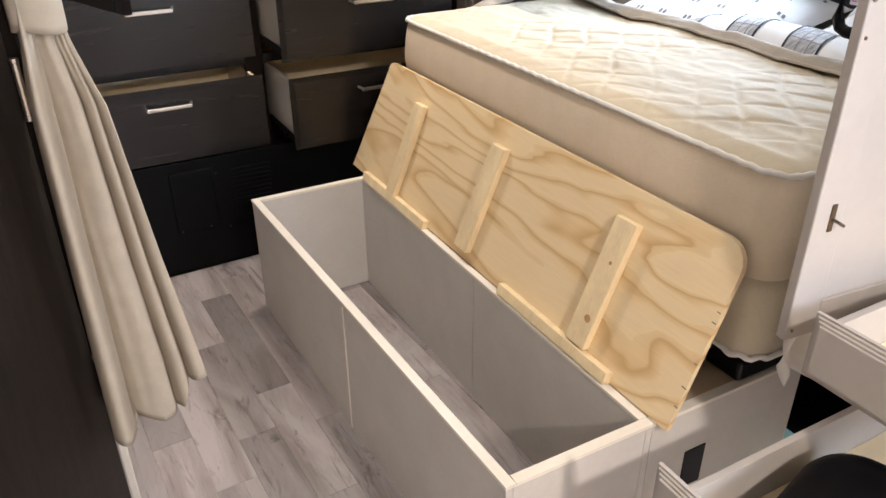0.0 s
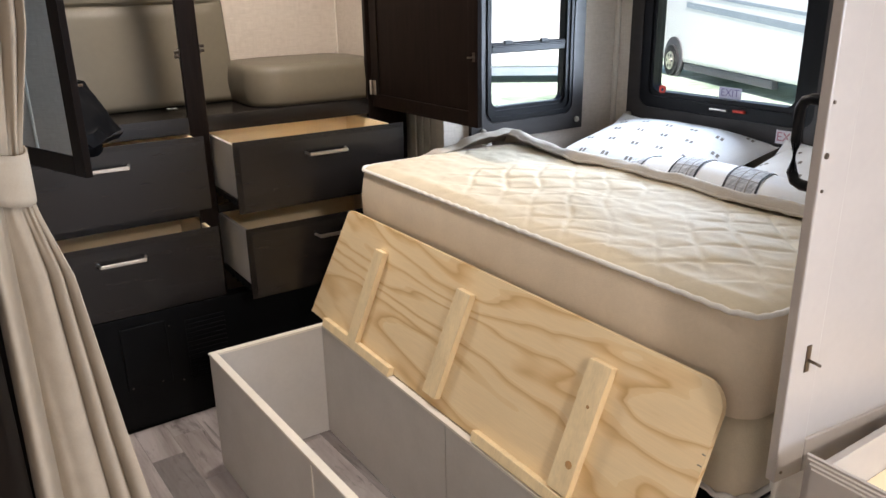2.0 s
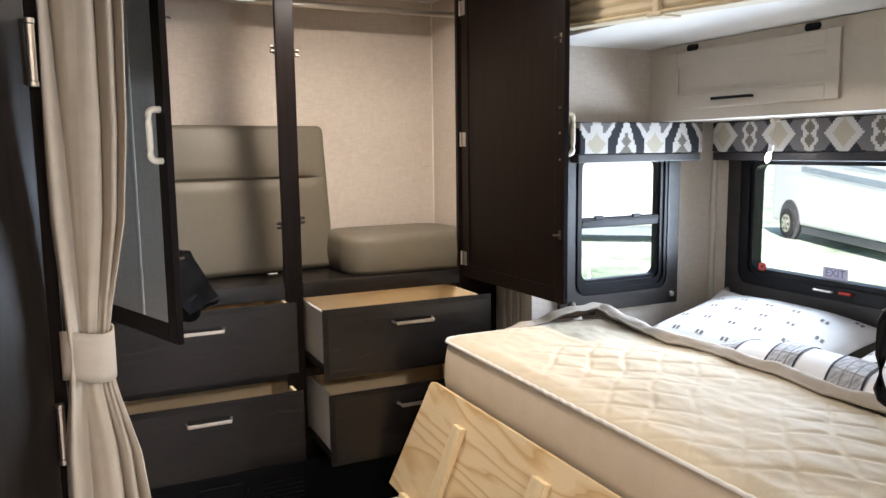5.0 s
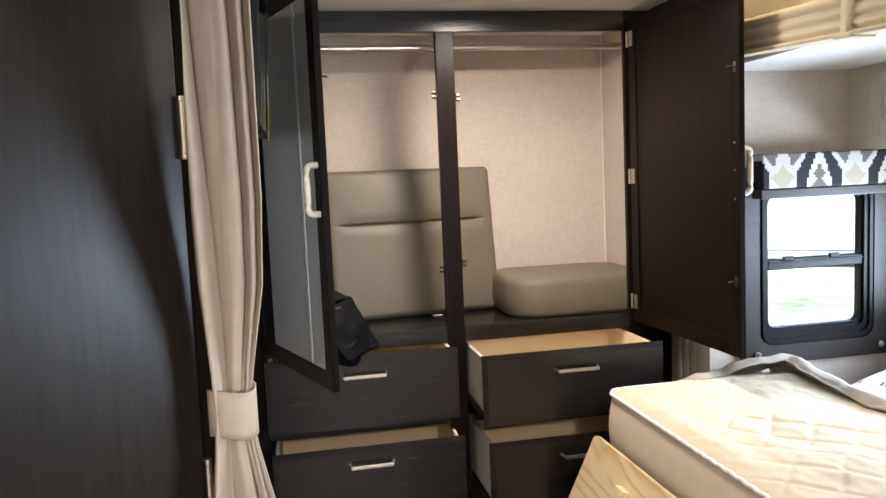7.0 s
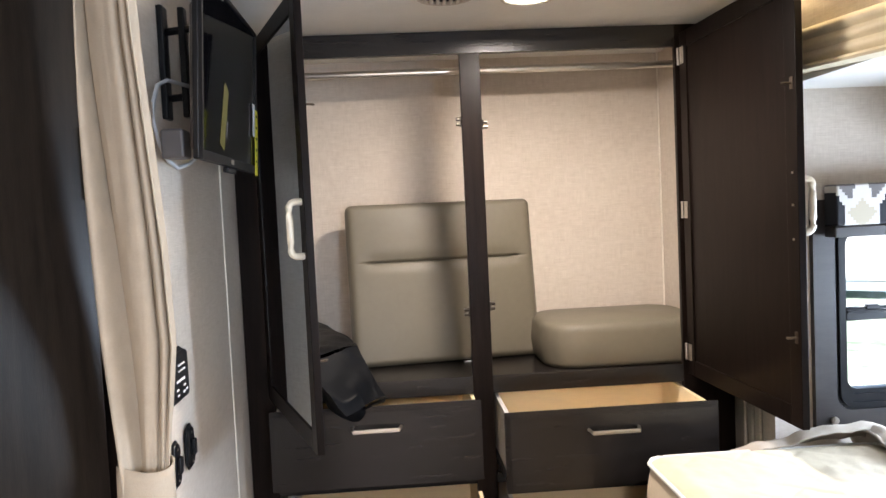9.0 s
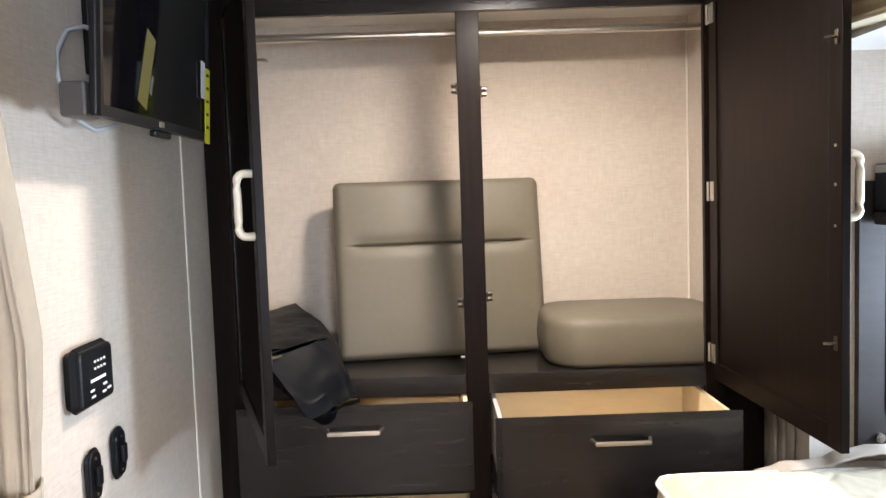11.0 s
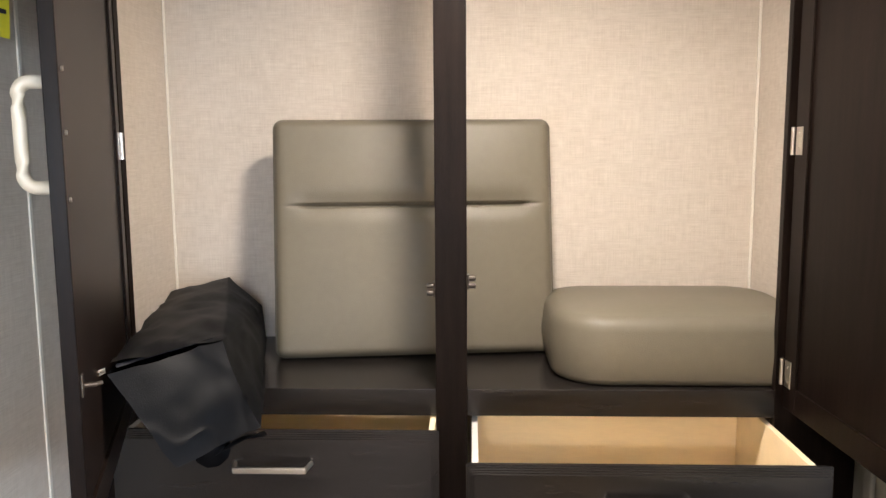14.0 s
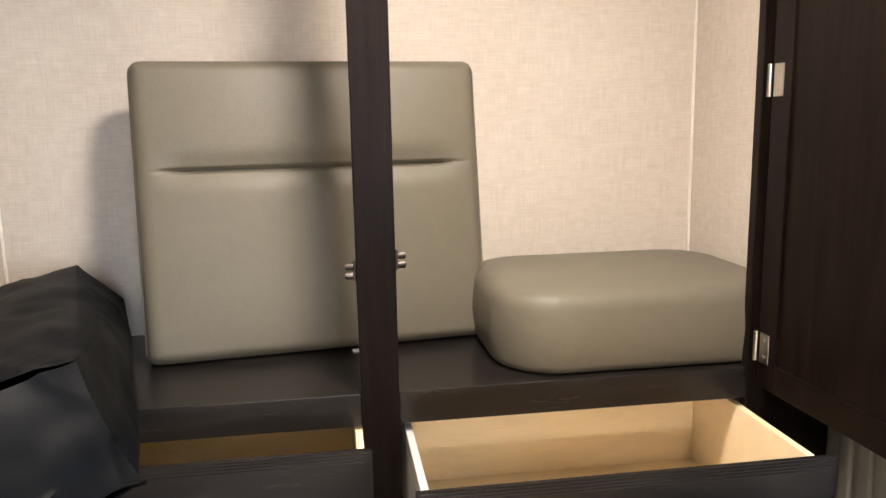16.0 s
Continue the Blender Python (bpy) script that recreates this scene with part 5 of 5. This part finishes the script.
arm = box((LEFT + 0.001, 1.985, 1.80), (LEFT + 0.014, 2.025, 2.04), 0.003)
for z in (1.985, 1.845):
    tube([(LEFT + 0.012, 2.005, z), (0.105, 1.985, z), (0.160, 1.96, z)], 0.008, 10, arm)
box((0.098, 1.972, 1.80), (0.112, 1.998, 2.03), 0.003, bm=arm)
part("wall_arm", arm, M_BLACK, tv, "black steel wall arm")
part("mount_plate", box((0.152, 1.88, 1.76), (0.165, 2.02, 2.0), 0.003), M_BLACK, tv)
part("power_box", box((0.112, 1.752, 1.698), (0.154, 1.806, 1.752), 0.005), M_TAUPE, tv, "taupe plastic box")
part("cable", tube([(0.12, 1.97, 1.862), (0.09, 1.90, 1.866), (0.085, 1.850, 1.848), (0.085, 1.820, 1.812), (0.085, 1.811, 1.770), (0.09, 1.824, 1.732), (0.095, 1.855, 1.702), (0.10, 1.90, 1.690), (0.11, 1.95, 1.700), (0.135, 1.98, 1.73)], 0.0042, 8), M_CORD, tv, "grey cable", smooth=True)

t = thing("control_panel", (LEFT, 1.906, 1.2), "black wall control panel with small lamps and white marks", "control panel")
part("housing", pad(0.128, 0.100, 0.030, 0.012, 0.008, m=Matrix.Translation((LEFT + 0.001, 1.894, 1.266)) @ Matrix(((0, 0, 1, 0), (1, 0, 0, 0), (0, 1, 0, 0), (0, 0, 0, 1)))), M_BLACK, t)
for i in range(4):
    for j in range(2):
        part("indicator", disc((LEFT + 0.032, 1.881 + 0.012 * i, 1.280 + 0.012 * j), (1, 0, 0), 0.0022, 0.003, 8), M_PAPER, t)
part("mark", box((LEFT + 0.0305, 1.864, 1.258), (LEFT + 0.0318, 1.921, 1.263)), M_PAPER, t)
for yy, zz in ((1.861, 1.242), (1.911, 1.244), (1.864, 1.231), (1.926, 1.233), (1.906, 1.231)):
    part("mark", box((LEFT + 0.0305, yy, zz), (LEFT + 0.0318, yy + 0.014, zz + 0.004)), M_PAPER, t)
# vent slits drawn as black strips for the shade inside them
for k in range(5):
    part("slit_shade", box((LEFT + 0.006 + 0.003 * k, 1.8285, 1.25), (LEFT + 0.0075 + 0.003 * k, 1.8305, 1.275)), M_INK_SHADE, t)
for yy, zs in ((1.902, 1.082), (2.010, 1.088)):
    t = thing("rocker_switch", (LEFT, yy, zs), "black rocker switch on the wall panel", "switch", "wall switches")
    part("plate", pad(0.046, 0.088, 0.012, 0.018, 0.004, m=Matrix.Translation((LEFT + 0.001, yy, zs)) @ Matrix(((0, 0, 1, 0), (1, 0, 0, 0), (0, 1, 0, 0), (0, 0, 0, 1)))), M_BLACK, t)
    part("rocker", box((LEFT + 0.010, yy - 0.010, zs - 0.018), (LEFT + 0.022, yy + 0.010, zs + 0.018), 0.004), M_BLACK, t)
    for zz in (zs - 0.033, zs + 0.032):
        part("screw", disc((LEFT + 0.013, yy, zz), (1, 0, 0), 0.0028, 0.002, 8), M_STEEL, t)

t = thing("ceiling_light", (0.90, 2.29, CEIL), "round lit puck lamp in the ceiling", "lamp", "ceiling lights")
part("rim", tube([(0.90 + 0.066 * math.cos(a * math.tau / 32), 2.29 + 0.066 * math.sin(a * math.tau / 32), CEIL - 0.008) for a in range(33)], 0.008, 8), M_TRIM, t, smooth=True)
part("lens", disc((0.90, 2.29, CEIL - 0.006), (0, 0, 1), 0.060, 0.010, 32), M_PUCK, t, "lit frosted lens")
t = thing("ceiling_light", (0.50, -0.4, CEIL), "round lit puck lamp in the ceiling", "lamp", "ceiling lights")
part("lens", disc((0.50, -0.40, CEIL - 0.006), (0, 0, 1), 0.060, 0.010, 32), M_PUCK, t, "lit frosted lens")
t = thing("ceiling_vent", (0.68, 2.26, CEIL), "round white slatted ceiling vent", "vent")
part("rim", tube([(0.685 + 0.068 * math.cos(a * math.tau / 32), 2.27 + 0.068 * math.sin(a * math.tau / 32), CEIL - 0.006) for a in range(33)], 0.008, 8), M_TRIM, t, smooth=True)
# no duct behind; its shade is a black disc under the ceiling
part("backing", disc((0.685, 2.27, CEIL - 0.003), (0, 0, 1), 0.062, 0.004, 32), M_INK_SHADE, t, "black disc for the shade in the duct")
for k in range(-3, 4):
    part("slat", box((0.685 + 0.017 * k - 0.005, 2.27 - math.sqrt(0.0036 - (0.017 * k) ** 2), CEIL - 0.014), (0.685 + 0.017 * k + 0.004, 2.27 + math.sqrt(0.0036 - (0.017 * k) ** 2), CEIL - 0.006), 0.002), M_TRIM, t)

# ---- outdoors ----
VM = Matrix.Translation((18.6, 15.6, -1.16)) @ pose(0, 0, 0, 0, 0, math.degrees(math.atan2(-0.9, -0.43)))
rv = thing("motorhome", (18.6, 15.6, -1.16), "white motorhome with a grey stripe parked on the grass", "motorhome")
part("body", box((-1.3, 0.0, 0.42), (9.0, 2.3, 3.2), 0.12, 3, m=VM), M_CARWHITE, rv)
# the arch's shade is a dark disc on the body side
part("wheel_arch", disc(VM @ Vector((0, -0.01, 0.52)), VM.to_3x3() @ Vector((0, 1, 0)), 0.60, 0.06, 28), M_SHADE_PLASTIC, rv, "dark disc for the shaded wheel arch")
for a in (0.0, 8.1):
    wh = part("wheel", disc(VM @ Vector((a, 0.02, 0.44)), VM.to_3x3() @ Vector((0, 1, 0)), 0.44, 0.25, 28), M_TYRE, rv, "black tyre")
    rim = disc(VM @ Vector((a, -0.11, 0.44)), VM.to_3x3() @ Vector((0, 1, 0)), 0.26, 0.04, 24)
    disc(VM @ Vector((a, -0.14, 0.44)), VM.to_3x3() @ Vector((0, 1, 0)), 0.09, 0.05, 16, rim)
    part("rim", rim, M_STEEL, wh, "bright wheel rim")
    for k in range(6):
        c = VM @ Vector((a + 0.17 * math.cos(k * math.tau / 6), -0.135, 0.44 + 0.17 * math.sin(k * math.tau / 6)))
        # holes in the rim are dark discs coloured as shade
        part("rim_hole_shade", disc(c, VM.to_3x3() @ Vector((0, 1, 0)), 0.045, 0.012, 10), M_SHADE_PLASTIC, wh)
part("skirt", box((0.62, 0.03, 0.22), (5.3, 0.2, 0.43), 0.02, m=VM), M_SHADE_PLASTIC, rv, "dark lower skirt")
for z, w in ((2.15, 0.16), (2.42, 0.08)):
    part("stripe", box((0.6, -0.012, -w), (8.5, -0.002, 0.0), m=VM @ pose(0, 0, z, 0, 4, 0)), M_STRIPE, rv, "blue-grey swoosh stripe")
TR = Matrix.Translation((13.6, 17.4, -1.16)) @ pose(0, 0, 0, 0, 0, -38)
tr = thing("trailer", (13.6, 17.4, -1.16), "large white travel trailer parked on the grass", "trailer")
part("body", box((-5.0, 0.0, 0.45), (3.2, 2.4, 3.3), 0.10, 3, m=TR), M_CARWHITE, tr)
part("skirt", box((-4.9, 0.05, 0.20), (3.1, 0.3, 0.452), 0.02, m=TR), M_STRIPE, tr, "grey lower skirt")
for a in (-4.4, -3.4):
    wh = part("wheel", disc(TR @ Vector((a, 0.03, 0.36)), TR.to_3x3() @ Vector((0, 1, 0)), 0.36, 0.22, 24), M_TYRE, tr, "black tyre")
    part("rim", disc(TR @ Vector((a, -0.09, 0.36)), TR.to_3x3() @ Vector((0, 1, 0)), 0.20, 0.03, 20), M_CARWHITE, wh, "white wheel rim")
planks()
